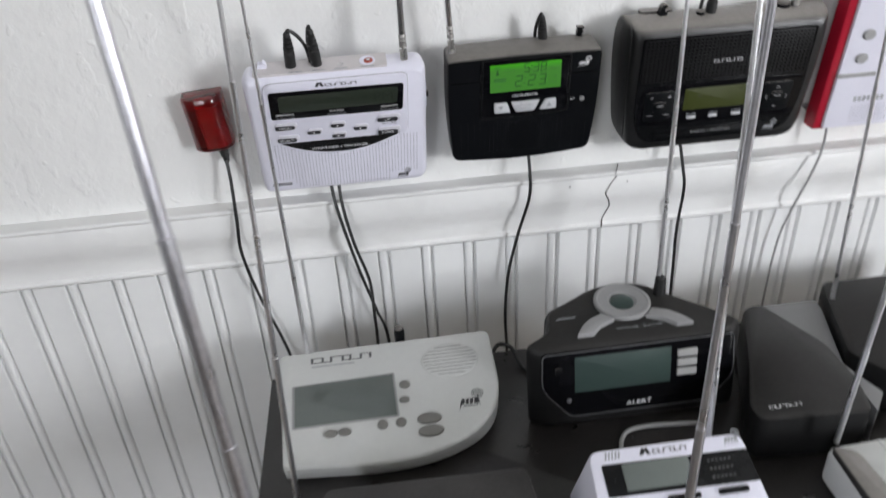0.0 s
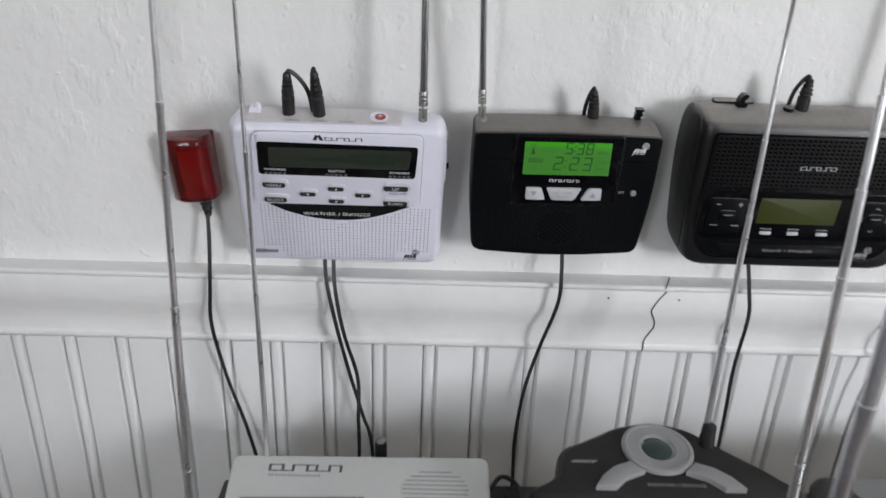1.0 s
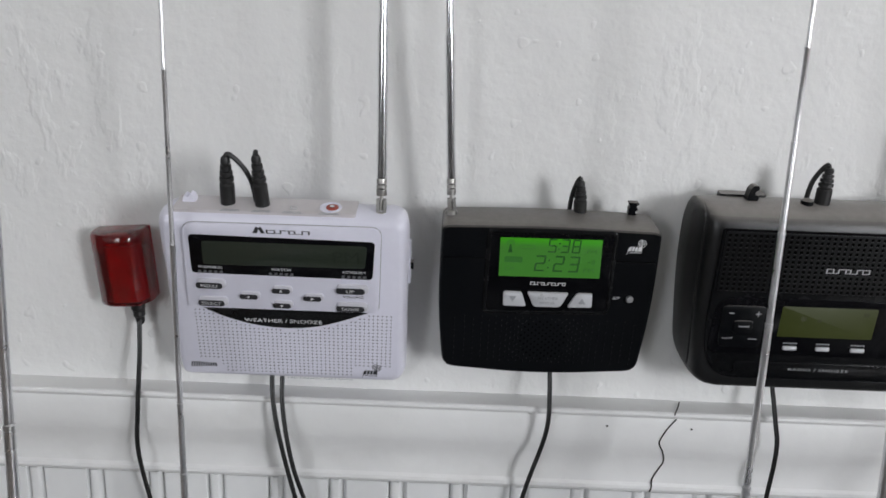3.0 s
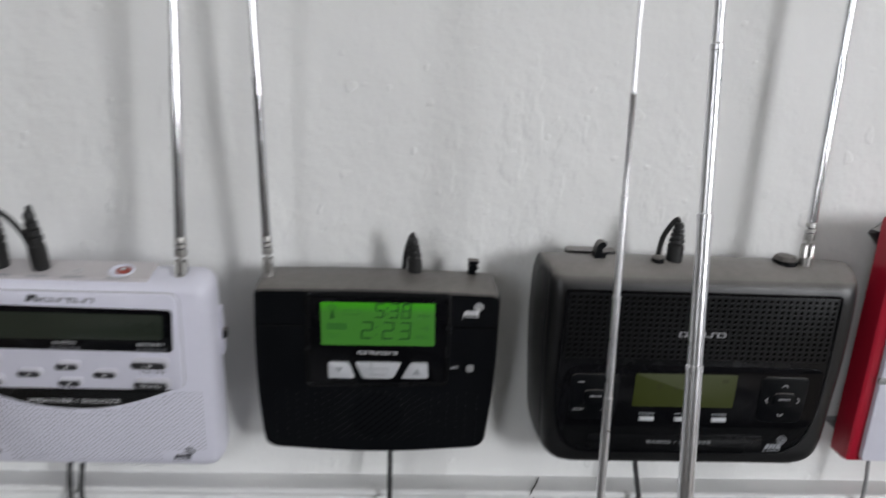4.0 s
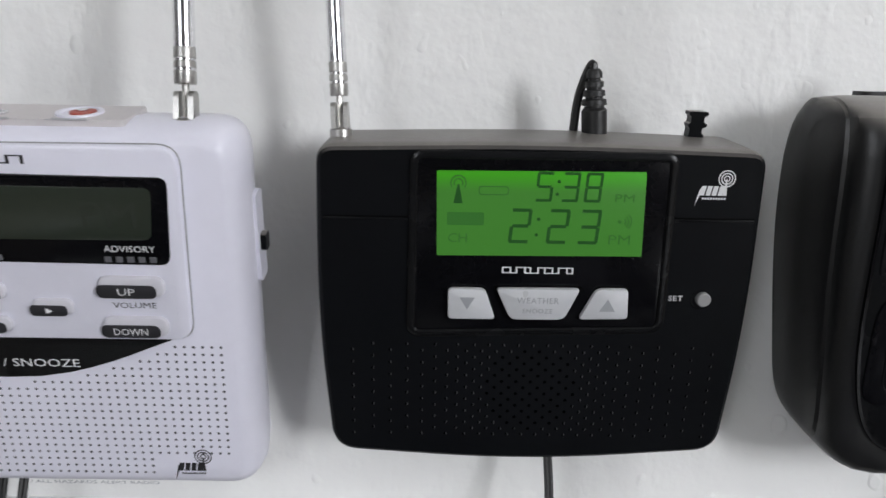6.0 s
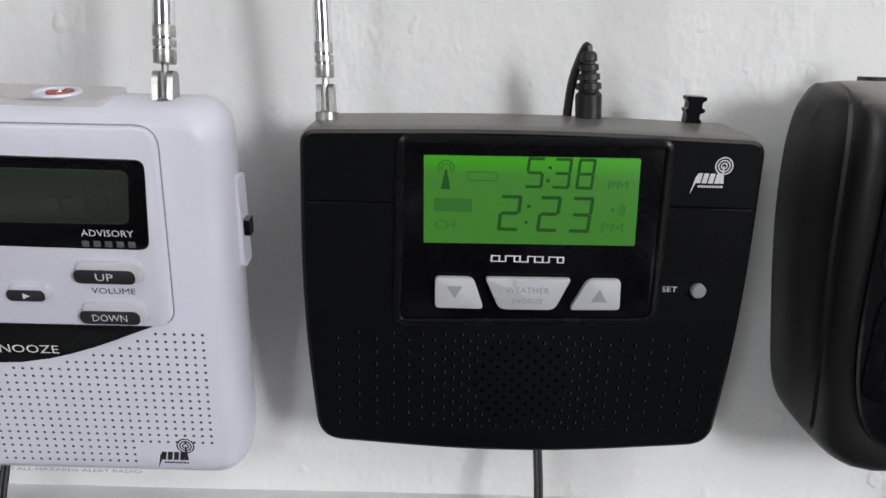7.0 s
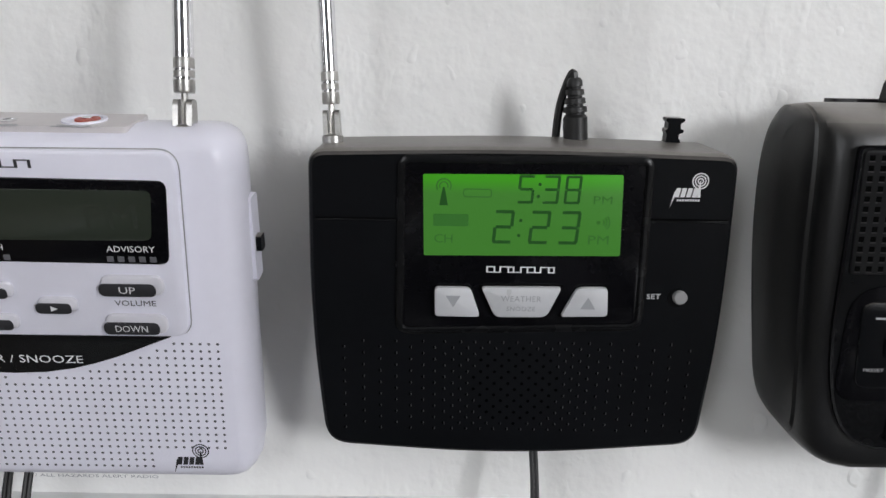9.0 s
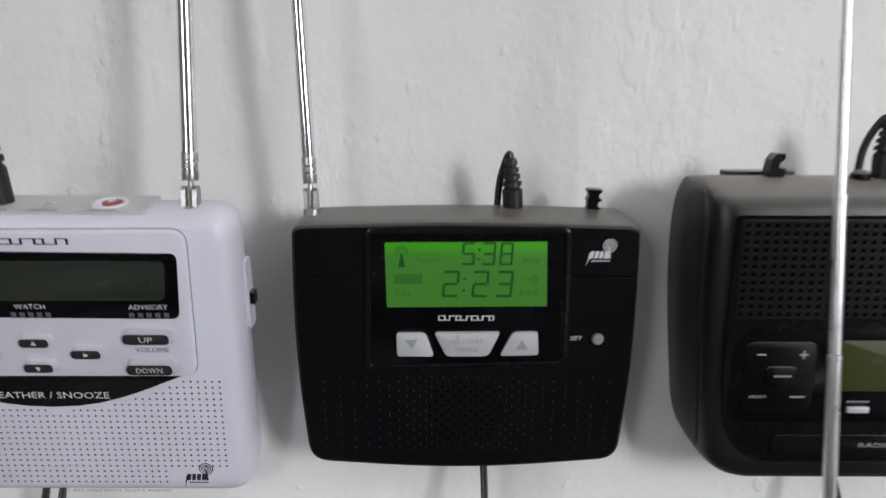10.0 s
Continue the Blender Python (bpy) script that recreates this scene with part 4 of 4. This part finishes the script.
    sb = part("snooze_bar", plate(box2(-62, 53.5, -55.5, -45.6, 1.5, 3), 0, 1.3, 0.5), SATIN, fp, "long black snooze bar")
    part("lettering", writing("RADIO / SNOOZE", -2.0, -50.6, 1.36, 2.2, 42, 1.15), PRINT_M, sb)
    part("emblem", badge(62, -53.5, 0.5, 1.15), PRINT_G, fp)
    # top fittings
    fork = loft(bmesh.new(), [[Vector((-62 + p.x * 0.78, 67 + p.y * 0.8, z)) for p in rounded([(-4, -2), (5, -2), (6.4, 3), (2.5, 3.4), (2.2, 6), (5.4, 8.4), (5.0, 11.2), (0.4, 11.4), (-2.2, 8)], 0.9, 3)] for z in (-28, -21)])
    part("cord_clip", fork, BLACK, t, "small black forked cord clip")
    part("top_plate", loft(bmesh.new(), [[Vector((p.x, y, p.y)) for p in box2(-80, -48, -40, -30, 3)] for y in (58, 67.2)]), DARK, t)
    part("stud", lathe([(4.2, -3), (4.0, 1.2), (2.6, 2.4), (0.6, 2.8)], Matrix.Translation((-25, 66.5, -20)) @ Matrix.Rotation(-math.pi / 2, 4, "X"), 14), BLACK, t)
    part("antenna_mount", lathe([(8.0, -3), (7.6, 2.0), (5.6, 4.4), (1, 5.2)], Matrix.Translation((59, 66, -24)) @ Matrix.Rotation(-math.pi / 2, 4, "X"), 16), BLACK, t)
    plug(t, -14, 65, -22, 25, 0.03, (-10, 0, -3), 5.0)
    antenna(t, (0.4210, 0.6880, 1.1365), (0.048, -0.0016, 1), [1.245, 1.32], [3.0, 2.5, 2.0], 1.46, CHROME, True, f)
    return t


black_clock_radio()


# ---- white radio with red edge, beside the clock radio ----
def red_edged_radio():
    f = frame_of((0.540, 0.680, 1.062), 4.0)
    t = thing("emergency_radio", f, (0, -75, -18), "white plastic radio with a red edge hung on the wall", "radio")
    body = rounded([(-76, -75), (76, -75), (76, 90), (-70, 90)], 4, 4)
    part("side_band", loft(bmesh.new(), [at_height(inset(body, d), z) for d, z in ((1, -19), (0, -18), (0, -6), (1.2, -2), (3, -1))]), RED_P, t, "red plastic side band")
    part("back_shell", loft(bmesh.new(), [at_height(inset(body, d), z) for d, z in ((16, -38), (13, -36), (12, -18))]), GREY, t, "grey back shell")
    face = rounded([(-67, -72.5), (73, -72.5), (73, 87), (-61, 87)], 4, 4)
    fp = part("front", plate(face, -2, 2.5, 1.6), WHITE, t, "white front")
    part("display", plate(box2(-33, 40, 46, 84, 3), 1.5, 3.0, 0.4), LCD_OFF, fp, "small dark display")
    for x, y in ((-44, 27), (-45, 3)):
        part("key", lathe([(6.6, 1), (6.6, 3.8), (5.6, 4.8), (1.5, 5.0)], Matrix.Translation((x, y, 0)) @ Matrix.Scale(0.8, 4, (0, 1, 0)), 20), GREY, fp, "round grey key")
    part("knob", lathe([(14, 1), (13.5, 7), (12, 9), (3, 9.4)], Matrix.Translation((0, 12, 0)), 28), GREY, fp, "large round grey knob")
    part("slot", plate(box2(-66, -24, -17, -12.5, 2), 1.5, 2.9, 0.3), GREY, fp)
    part("small_print", bars(-41, -8, -44, -38.5, 2.7, 7, 0.3), PRINT_G, fp)
    pits = bmesh.new()
    for i in range(28):
        for j in range(6):
            flat(disc2(-40 + i * 3.6, -50 - j * 3.2, 0.6, 6), 2.62, pits)
    part("speaker_perforation", pits, HOLE, fp, kind="stuff")
    return t


red_edged_radio()


# ---- red strobe on the wall ----
def strobe():
    f = frame_of((-0.1555, 0.694, 1.0515), 3.0) @ Matrix.Rotation(radians(4.5), 4, "Z")
    t = thing("strobe_light", f, (0, -28, -26), "small red translucent plastic strobe light on the wall", "strobe light")
    foot = rounded([(-19, -26), (19.5, -26), (20.5, -9), (13, 1.5), (-7, 0.5), (-18.5, -8)], [2, 2, 6, 7, 5, 6], 5)
    shell = [(-27.5, 0.95), (-26.6, 0.985), (-24.5, 1), (20.5, 1), (24.0, 0.985), (26.0, 0.94), (27.0, 0.86)]
    grown = lambda p, k, y: Vector((p.x * (0.5 + k / 2), y, (p.y + 26) * k - 26))  # noqa: E731
    part("lens", loft(bmesh.new(), [[grown(p, k, y) for p in foot] for y, k in shell]), RED, t, "glossy red lens")
    core = rounded([(-6, -15), (15, -15), (14, -3), (-5, -3)], 3, 4)
    part("reflector", loft(bmesh.new(), [[Vector((p.x, y, p.y)) for p in core] for y in (-25, 17)]), RED_IN, t, "bright red reflector inside the lens")
    part("backplate", loft(bmesh.new(), [[Vector((p.x, y, p.y)) for p in box2(-19, 19, -28, -26)] for y in (-27, 26)]), RED_P, t)
    part("strain_relief", lathe([(5.4, 0), (5.0, 8), (4.2, 9), (4.4, 13), (3.4, 14), (3.2, 18), (2.0, 20)], Matrix.Translation((6.5, -26.5, -14)) @ Matrix.Rotation(math.pi / 2, 4, "X"), 14), CORD, t, "black cord sleeve")
    return t


strobe()


# ---- things on the table ----
def pearl_radio():
    f = flat_frame((0.0, 0.57, 0.80), 10.5)
    t = thing("weather_radio", f, (0, 0, -35), "pale grey wedge-shaped weather radio with grey display on the table", "radio")
    top = rounded([(-113, -72), (20, -84), (103, -40), (104, 71), (-121, 68)], [6, 70, 60, 10, 8], 8)
    floor_of = lambda p: Vector((p.x, p.y, (-0.0345 - 0.1853 * p.y * 0.001) * 1000 / 0.9833))  # noqa: E731
    rings = [[floor_of(p) + Vector((0, 0, 0.6)) for p in inset(top, 3)], [floor_of(p) + Vector((0, 0, 4)) for p in inset(top, 0.5)], at_height(top, -5), at_height(inset(top, 0.6), -2), at_height(inset(top, 2.4), -0.4), at_height(inset(top, 5), 0)]
    part("body", loft(bmesh.new(), rings), PEARL, t)
    part("display_frame", plate(rounded([(-105, -30), (-1, -29.5), (-2, 25.5), (-106, 22.5)], 1.5, 3), -0.5, 0.5, 0.2), GREY, t)
    part("display", plate(rounded([(-102.5, -28), (-3, -27.5), (-4, 23.5), (-103.5, 20.8)], 1, 3), 0, 0.8, 0.1), LCD_GREY, t, "grey unlit display")
    for x, y, w, h in ((7.5, 8, 5.5, 4.5), (5.5, -10.5, 5.2, 3.6), (-68, -40, 6.5, 4.2), (-54.5, -40, 6.5, 4.2), (-18, -37, 5.2, 5.2), (0, -37, 5.2, 5.2), (27.5, -36.5, 12, 6.2), (27.5, -51, 12.5, 6.4)):
        part("key", plate(disc2(x, y, w, 20, h), -0.3, 2.4, 0.9), PEARL_D, t, "grey rubber key")
    pits = bmesh.new()
    sp = part("speaker", plate(disc2(57, 34, 30, 32, 23), -0.2, 0.35, 0.2), PEARL, t, "round speaker grille")
    for j in range(9):
        y = -18 + j * 4.5
        w = 28 * math.sqrt(max(0.02, 1 - (y / 21) ** 2))
        flat(box2(57 - w, 57 + w, 34 + y - 0.6, 34 + y + 0.6), 0.42, pits)
    part("speaker_slotting", pits, GREY, sp, kind="stuff")
    part("maker_mark", mark(-86, -25, 50, 57.5, 0.12, 6), PEARL_INK, t, "plain dark grey maker's mark")
    part("small_print", bars(-86, -42, 44.5, 47, 0.12, 16, 0.3), PRINT_G, t)
    part("emblem", badge(70, -22, 0.12, 2.1), PRINT_K, t)
    part("antenna_stub", lathe([(5.5, -26), (5.5, 6), (4.6, 12), (2, 14)], Matrix.Translation((8, 76, 0)), 14), BLACK, t, "stubby black socket boss")
    antenna(t, (-0.0906, 0.635, 0.80), (-0.006, 0.027, 1), [0.927, 0.978, 1.086, 1.195], [2.3, 2.05, 1.8, 1.5, 1.2], 1.34, DULL, False, f)
    return t


pearl_radio()


def alert_clock():
    f = flat_frame((0.24, 0.60, TABLE))
    t = thing("clock_radio", f, (0, 0, 0), "black weather alert clock with round snooze button on the table", "clock radio")
    plan = rounded([(-117, -58), (-100, -72), (92, -72), (106, -52), (84, -22), (48, 8), (30, 24), (0, 32), (-34, 25), (-62, 10), (-84, 0), (-92, -34)], [10, 10, 10, 12, 14, 10, 8, 14, 8, 10, 10, 10], 4)
    lift = lambda p: 87 + 7 * (p.y + 72) / 104 + 4 * math.exp(-((p.x + 4) / 45) ** 2)  # noqa: E731
    back = lambda p, z: Vector((p.x, p.y + 0.16 * z * min(1.0, max(0.0, (-30 - p.y) / 36)), z))  # noqa: E731
    rings = [[back(p, 0.5) for p in inset(plan, 3)], [back(p, 4) for p in inset(plan, 0.5)], [back(p, 50) for p in plan], [back(p, lift(p) - 7) for p in plan], [back(p, lift(p) - 2.2) for p in inset(plan, 1.6)], [back(p, lift(p)) for p in inset(plan, 5)]]
    part("body", loft(bmesh.new(), rings), TABLE_SET, t)
    front = Matrix.Translation((0, -65.4, 45)) @ Matrix.Rotation(radians(80.9), 4, "X")

    def on_front(name, bm, mat, owner, label=""):
        bm.transform(front)
        return part(name, bm, mat, owner, label)

    shape = rounded([(-74, -33), (66, -33), (92, -8), (90, 40), (-101, 39), (-102, 0)], [8, 8, 12, 6, 6, 12], 5)
    fr = on_front("front_panel", plate(shape, -3, 1.2, 0.6), GLOSS, t, "glossy black front panel")
    on_front("front_rim", ring_frame(shape, inset(shape, 0.9), 0, 2.0), RIM, fr)
    on_front("display", plate(box2(-69, 27, -6, 33, 1), 0.8, 1.5, 0.1), LCD_TEAL, fr, "dark teal display")
    for y in (0, 10.5, 21):
        on_front("key", plate(box2(33, 53, y, y + 7.8, 1.2, 3), 0.8, 3.4, 0.8), KEY_GREY, fr, "grey bar key")
    on_front("lettering", writing("ALERT", -4, -25, 1.4, 5.0, 26), PRINT_W, fr)
    on_front("led", lathe([(2.6, 0.8), (2.4, 2.4), (1, 3)], Matrix.Translation((-75, -14, 0)), 12), LED_OFF, fr)
    on_front("led", lathe([(4, 0.8), (3.6, 1.8), (1, 2)], Matrix.Translation((-85, 20, 0)), 14), BLACK, fr)
    top = Matrix.Translation((0, 0, 95.6)) @ Matrix.Rotation(radians(3.9), 4, "X")

    def on_top(name, bm, mat, owner, label=""):
        bm.transform(top)
        return part(name, bm, mat, owner, label)

    hub = on_top("button_ring", lathe([(29.0, -2), (28.6, 0.8), (27.2, 1.6), (25.4, 1.7), (24.4, 1.0), (15, 0.6), (13, -1.4)], Matrix.Translation((-4, -3, 0)), 40), GREY, t, "grey ring round the button")
    on_top("button", lathe([(12.2, -2), (11.6, -0.6), (8, 0.6), (3, 0.8)], Matrix.Translation((-4, -3, 0)), 28), LCD_TEAL, hub, "dark round snooze button")
    for s in (-1, 1):
        arm = [(s * 26 - 4, -19), (s * 40 - 4, -25), (s * 50 - 4, -34), (s * 58 - 4, -46), (s * 42 - 4, -46), (s * 32 - 4, -36), (s * 16 - 4, -29)]
        arm = [Vector(p) for p in (arm if s < 0 else arm[::-1])]
        on_top("arm", plate(arm, -6, 1.0, 0.6), GREY, t, "curved grey arm")
    on_top("lettering", writing("WEATHER / SNOOZE", 0, -44, 0.6, 3.0, 46), PRINT_G, t)
    on_top("small_print", bars(-78, -60, -22, -19, 0.6, 6, 0.3, 4.0), PRINT_G, t)
    part("antenna_boss", lathe([(6.6, 70), (6.4, 98), (5.8, 104), (5.4, 112), (3, 114)], Matrix.Translation((39, 6, 0)), 16), CORD, t, "black antenna boss")
    antenna(t, (0.2776, 0.609, 0.865), (0.0078, 0.035, 1), [0.95, 1.058, 1.114, 1.167, 1.22], [2.6, 2.4, 2.2, 1.95, 1.65, 1.3], 1.36, DULL, False, f)
    return t


alert_clock()


def small_white_radio():
    f = flat_frame((0.20, 0.36, 0.84), 25.0)
    t = thing("weather_radio", f, (0, -20, -40), "small white weather radio leaning back on the table", "radio")
    top = rounded([(-64, -70), (76, -70), (68, 49), (-58, 49)], [8, 8, 10, 10], 5)
    ca, sa = math.cos(radians(25)), math.sin(radians(25))
    ground = lambda p: Vector((p.x, p.y, (-75 - p.y * sa) / ca + 0.5))  # noqa: E731
    part("body", loft(bmesh.new(), [[ground(p) for p in inset(top, 3)], [ground(p) + Vector((0, 0, 3)) for p in top], at_height(top, -4), at_height(inset(top, 1.2), -1), at_height(inset(top, 4), 0)]), WHITE, t)
    scr = part("display_window", plate(rounded([(-50, 11.5), (69, 9.5), (67, 35), (-50, 36.5)], 1.5, 3), -0.5, 0.6, 0.2), SATIN, t, "black display window")
    part("display", plate(box2(-34.5, 19, 14.2, 35.2, 1), 0.2, 0.8, 0.1), LCD_GREY, scr, "grey unlit display")
    for y in (15.5, 22, 28.5):
        part("small_print", bars(33, 52, y, y + 1.6, 0.7, 6), DIM_INK, scr)
    peak = flat([(-18, 40.5), (-14.5, 40.5), (-13, 43), (-11.5, 40.5), (-8.5, 40.5), (-11, 46.5), (-13, 45), (-15, 46.5)], 0.12)
    part("maker_mark", peak, PRINT_K, t)
    part("maker_mark", mark(-6.5, 20, 40.5, 44, 0.12, 6), PRINT_K, t)
    part("emblem", badge(58, 43.5, 0.12, 1.2), PRINT_G, t)
    part("small_print", bars(-46, -34, 40, 46, 0.12, 5, 0.4, 1.5), PRINT_G, t)
    part("key", plate(box2(34, 58, 2.5, 7, 1.6, 3), -0.3, 2, 0.6), SATIN, t, "black bar key")
    part("key", plate(box2(-6, 20, 2.5, 7, 1.6, 3), -0.3, 2, 0.6), SATIN, t, "black bar key")
    antenna(t, (0.2532, 0.4240, 0.825), (-0.004, 0.074, 1), [0.90, 0.98, 1.09, 1.135, 1.18, 1.228], [3.1, 2.9, 2.65, 2.4, 2.15, 1.9, 1.6], 1.37, DULL, False, f)
    return t


small_white_radio()


def dark_box_radio(name, at, plan, height, slope, label, mat, category="radio", group=""):
    """A low dark tabletop set with a sloping top, from its plan in mm round a point on the table."""
    f = flat_frame((at[0], at[1], TABLE))
    t = thing(name, f, (0, 0, 0), label, category, group)
    pl = rounded(plan, 9, 4)
    lo = min(p.y for p in pl)
    lift = lambda p: height + slope * (p.y - lo)  # noqa: E731
    part("body", loft(bmesh.new(), [at_height(inset(pl, 3), 0.5), at_height(inset(pl, 0.4), 4), [Vector((p.x, p.y, lift(p) - 6)) for p in pl], [Vector((p.x, p.y, lift(p) - 1.6)) for p in inset(pl, 1.2)], [Vector((p.x, p.y, lift(p))) for p in inset(pl, 4)]]), mat, t)
    return t, f


t, f = dark_box_radio("weather_radio", (0.385, 0.52, 0), [(-66, -66), (38, -72), (48, -30), (47, 22), (14, 95), (-8, 90), (-40, 13), (-69, -48)], 52, 0.04, "charcoal angular tabletop radio with a pale maker's mark", TABLE_SET)
part("maker_mark", mark(-52, -22, -55, -51.5, 53.1, 6), PRINT_W, t)
part("side_wing", loft(bmesh.new(), [at_height(rounded([(50, -62), (70, -40), (59, -2), (58, 6), (88, 95), (90, 112), (22, 112), (51, 36), (53, 8), (53, -22)], 2, 3), z) for z in (0.5, 40)]), WING, t, "lighter grey side")
t, f = dark_box_radio("weather_radio", (0.545, 0.585, 0), [(-98, -58), (-75, -95), (110, -95), (110, 60), (-58, 60), (-69, 29)], 52, 0.02, "dark plastic tabletop radio near the wall", TABLE_SET)
antenna(t, (0.4819, 0.6124, 0.80), (-0.035, 0.02, 1), [0.87, 0.98, 1.06], [2.5, 2.2, 1.9, 1.6], 1.34, DULL, False, f)
t, f = dark_box_radio("weather_radio", (0.02, 0.38, 0), [(-112, -70), (88, -70), (82, 58), (-90, 62)], 48, 0.04, "dark grey low tabletop radio with rounded corners", LOW_SET)
antenna(t, (-0.0944, 0.4467, 0.806), (0.044, -0.003, 1), [0.957, 1.062, 1.167], [2.4, 2.1, 1.8, 1.45], 1.36, DULL, False, f)
t, f = dark_box_radio("weather_radio", (-0.03, 0.16, 0), [(-70, -55), (70, -55), (70, 55), (-70, 55)], 30, 0.0, "plain dark radio at the table's front edge", BLACK, group="dark radios at the table's front edge")
antenna(t, (-0.0392, 0.144, 0.793), (-0.053, 0.117, 1), [0.9, 1.0, 1.126, 1.2], [3.2, 2.9, 2.6, 2.4, 2.1], 1.38, ROD, False, f)
t, f = dark_box_radio("weather_radio", (0.17, 0.20, 0), [(-70, -60), (70, -60), (70, 60), (-70, 60)], 30, 0.0, "plain dark radio at the table's front edge", BLACK, group="dark radios at the table's front edge")
antenna(t, (0.1262, 0.2158, 0.793), (0.045, 0.086, 1), [0.93, 1.048, 1.151], [2.6, 2.3, 2.0, 1.75], 1.40, ROD, False, f)
t, f = dark_box_radio("weather_radio", (0.455, 0.37, 0), [(-92, -80), (100, -80), (100, 66), (-88, 58)], 34, 0.02, "pale grey ribbed tabletop radio", PEARL)
for i in range(22):
    part("rib", plate(box2(-40 + i * 6, -36.5 + i * 6, 0, 58, 1, 2), 34, 37.5, 0.6), PEARL, t)
part("side_grip", plate(rounded([(-92, -70), (-62, -78), (-66, 46), (-86, 56)], 8, 4), 0.5, 42, 3), DARK, t, "dark side grip")
antenna(t, (0.3802, 0.433, 0.80), (0.040, 0.015, 1), [0.90, 1.0], [2.6, 2.3, 2.0], 1.30, DULL, False, f)

# ---- cords ----
cord([(-0.1455, 0.708, 1.010), (-0.1448, 0.703, 0.985), (-0.1462, 0.697, 0.945), (-0.1488, 0.699, 0.905), (-0.141, 0.705, 0.845), (-0.126, 0.705, 0.785), (-0.113, 0.700, 0.72), (-0.10, 0.700, 0.60), (-0.09, 0.702, 0.30), (-0.08, 0.702, 0.004)], "black twin power cord hanging from the red strobe", 0.00095, 0.0017)
cord([(-0.046, 0.706, 0.985), (-0.043, 0.694, 0.955), (-0.036, 0.692, 0.915), (-0.026, 0.700, 0.860), (-0.014, 0.702, 0.81), (-0.004, 0.700, 0.765), (0.002, 0.702, 0.60), (0.0, 0.702, 0.3), (0.0, 0.702, 0.004)], "black twin power cord hanging below the white radio", 0.00095, 0.0017)
cord([(-0.038, 0.706, 0.985), (-0.036, 0.694, 0.950), (-0.029, 0.692, 0.905), (-0.018, 0.703, 0.850), (-0.017, 0.695, 0.81), (-0.017, 0.699, 0.765), (-0.02, 0.702, 0.60), (-0.02, 0.702, 0.3), (-0.02, 0.702, 0.004)], "black twin power cord hanging below the white radio", 0.00095, 0.0017)
cord([(0.161, 0.706, 1.0), (0.162, 0.695, 0.97), (0.161, 0.692, 0.94), (0.150, 0.700, 0.89), (0.140, 0.703, 0.84), (0.135, 0.700, 0.785), (0.136, 0.697, 0.735), (0.14, 0.702, 0.60), (0.14, 0.702, 0.3), (0.14, 0.702, 0.004)], "black twin power cord hanging below the black radio", 0.00095, 0.0016)
cord([(0.326, 0.708, 0.995), (0.330, 0.694, 0.955), (0.333, 0.692, 0.93), (0.334, 0.700, 0.87), (0.338, 0.704, 0.80), (0.340, 0.702, 0.60), (0.34, 0.702, 0.3), (0.34, 0.702, 0.004)], "black twin power cord hanging below the clock radio", 0.00095, 0.0016)
bm = tube([(0.490, 0.700, 0.995), (0.488, 0.696, 0.960), (0.478, 0.692, 0.930), (0.470, 0.702, 0.88), (0.462, 0.704, 0.83), (0.46, 0.704, 0.7), (0.46, 0.704, 0.3), (0.46, 0.704, 0.004)], 0.0013)
tagged(part("power_cord", bm, GREY), "pale grey cord hanging below the red-edged radio", "cord", "power cords hanging on the wall")
bm = tube([(0.105, 0.640, TABLE + 0.004), (0.118, 0.655, TABLE + 0.012), (0.132, 0.648, TABLE + 0.010), (0.138, 0.625, TABLE + 0.003), (0.150, 0.600, TABLE + 0.003)], 0.0022)
tagged(part("power_cord", bm, CORD), "black cord looped on the table between two radios", "cord")
bm = tube([(0.205, 0.440, TABLE + 0.003), (0.203, 0.470, TABLE + 0.003), (0.210, 0.500, TABLE + 0.003), (0.232, 0.512, TABLE + 0.003), (0.290, 0.508, TABLE + 0.003)], 0.0022)
tagged(part("power_cord", bm, GREY), "grey cord lying on the table before the clock", "cord")

# ---- beadboard planks: a bead between two grooves, then a flat ----
PITCH, FIRST = 0.0484, -0.2962
PROFILE = [(0.0, 0.0002), (0.0007, 0.0002), (0.0016, 0.0036), (0.0030, 0.0052), (0.0048, 0.0057), (0.0066, 0.0058), (0.0084, 0.0055), (0.0098, 0.0044), (0.0108, 0.0024), (0.0114, 0.0002), (0.0130, 0.0002), (0.0138, 0.0046), (0.0148, 0.0055), (0.0476, 0.0055), (0.0482, 0.0046), (0.0484, 0.0002)]
mesh = None
for i in range(-33, 78):
    x = FIRST + PITCH * i
    if x < WEST or x + PITCH > EAST:
        continue
    if mesh is None:
        bm = bmesh.new()
        loft(bm, [[Vector((a, -d, z)) for a, d in PROFILE] + [Vector((PITCH, 0, z)), Vector((0, 0, z))] for z in (0.09, 0.8793)])
        ob = part("board", bm, BOARD, wainscot, sharp=20)
        mesh = ob.data
    else:
        ob = new("board", mesh)
        ob.parent = wainscot
    ob.location = (x, WALL - 0.001, 0)
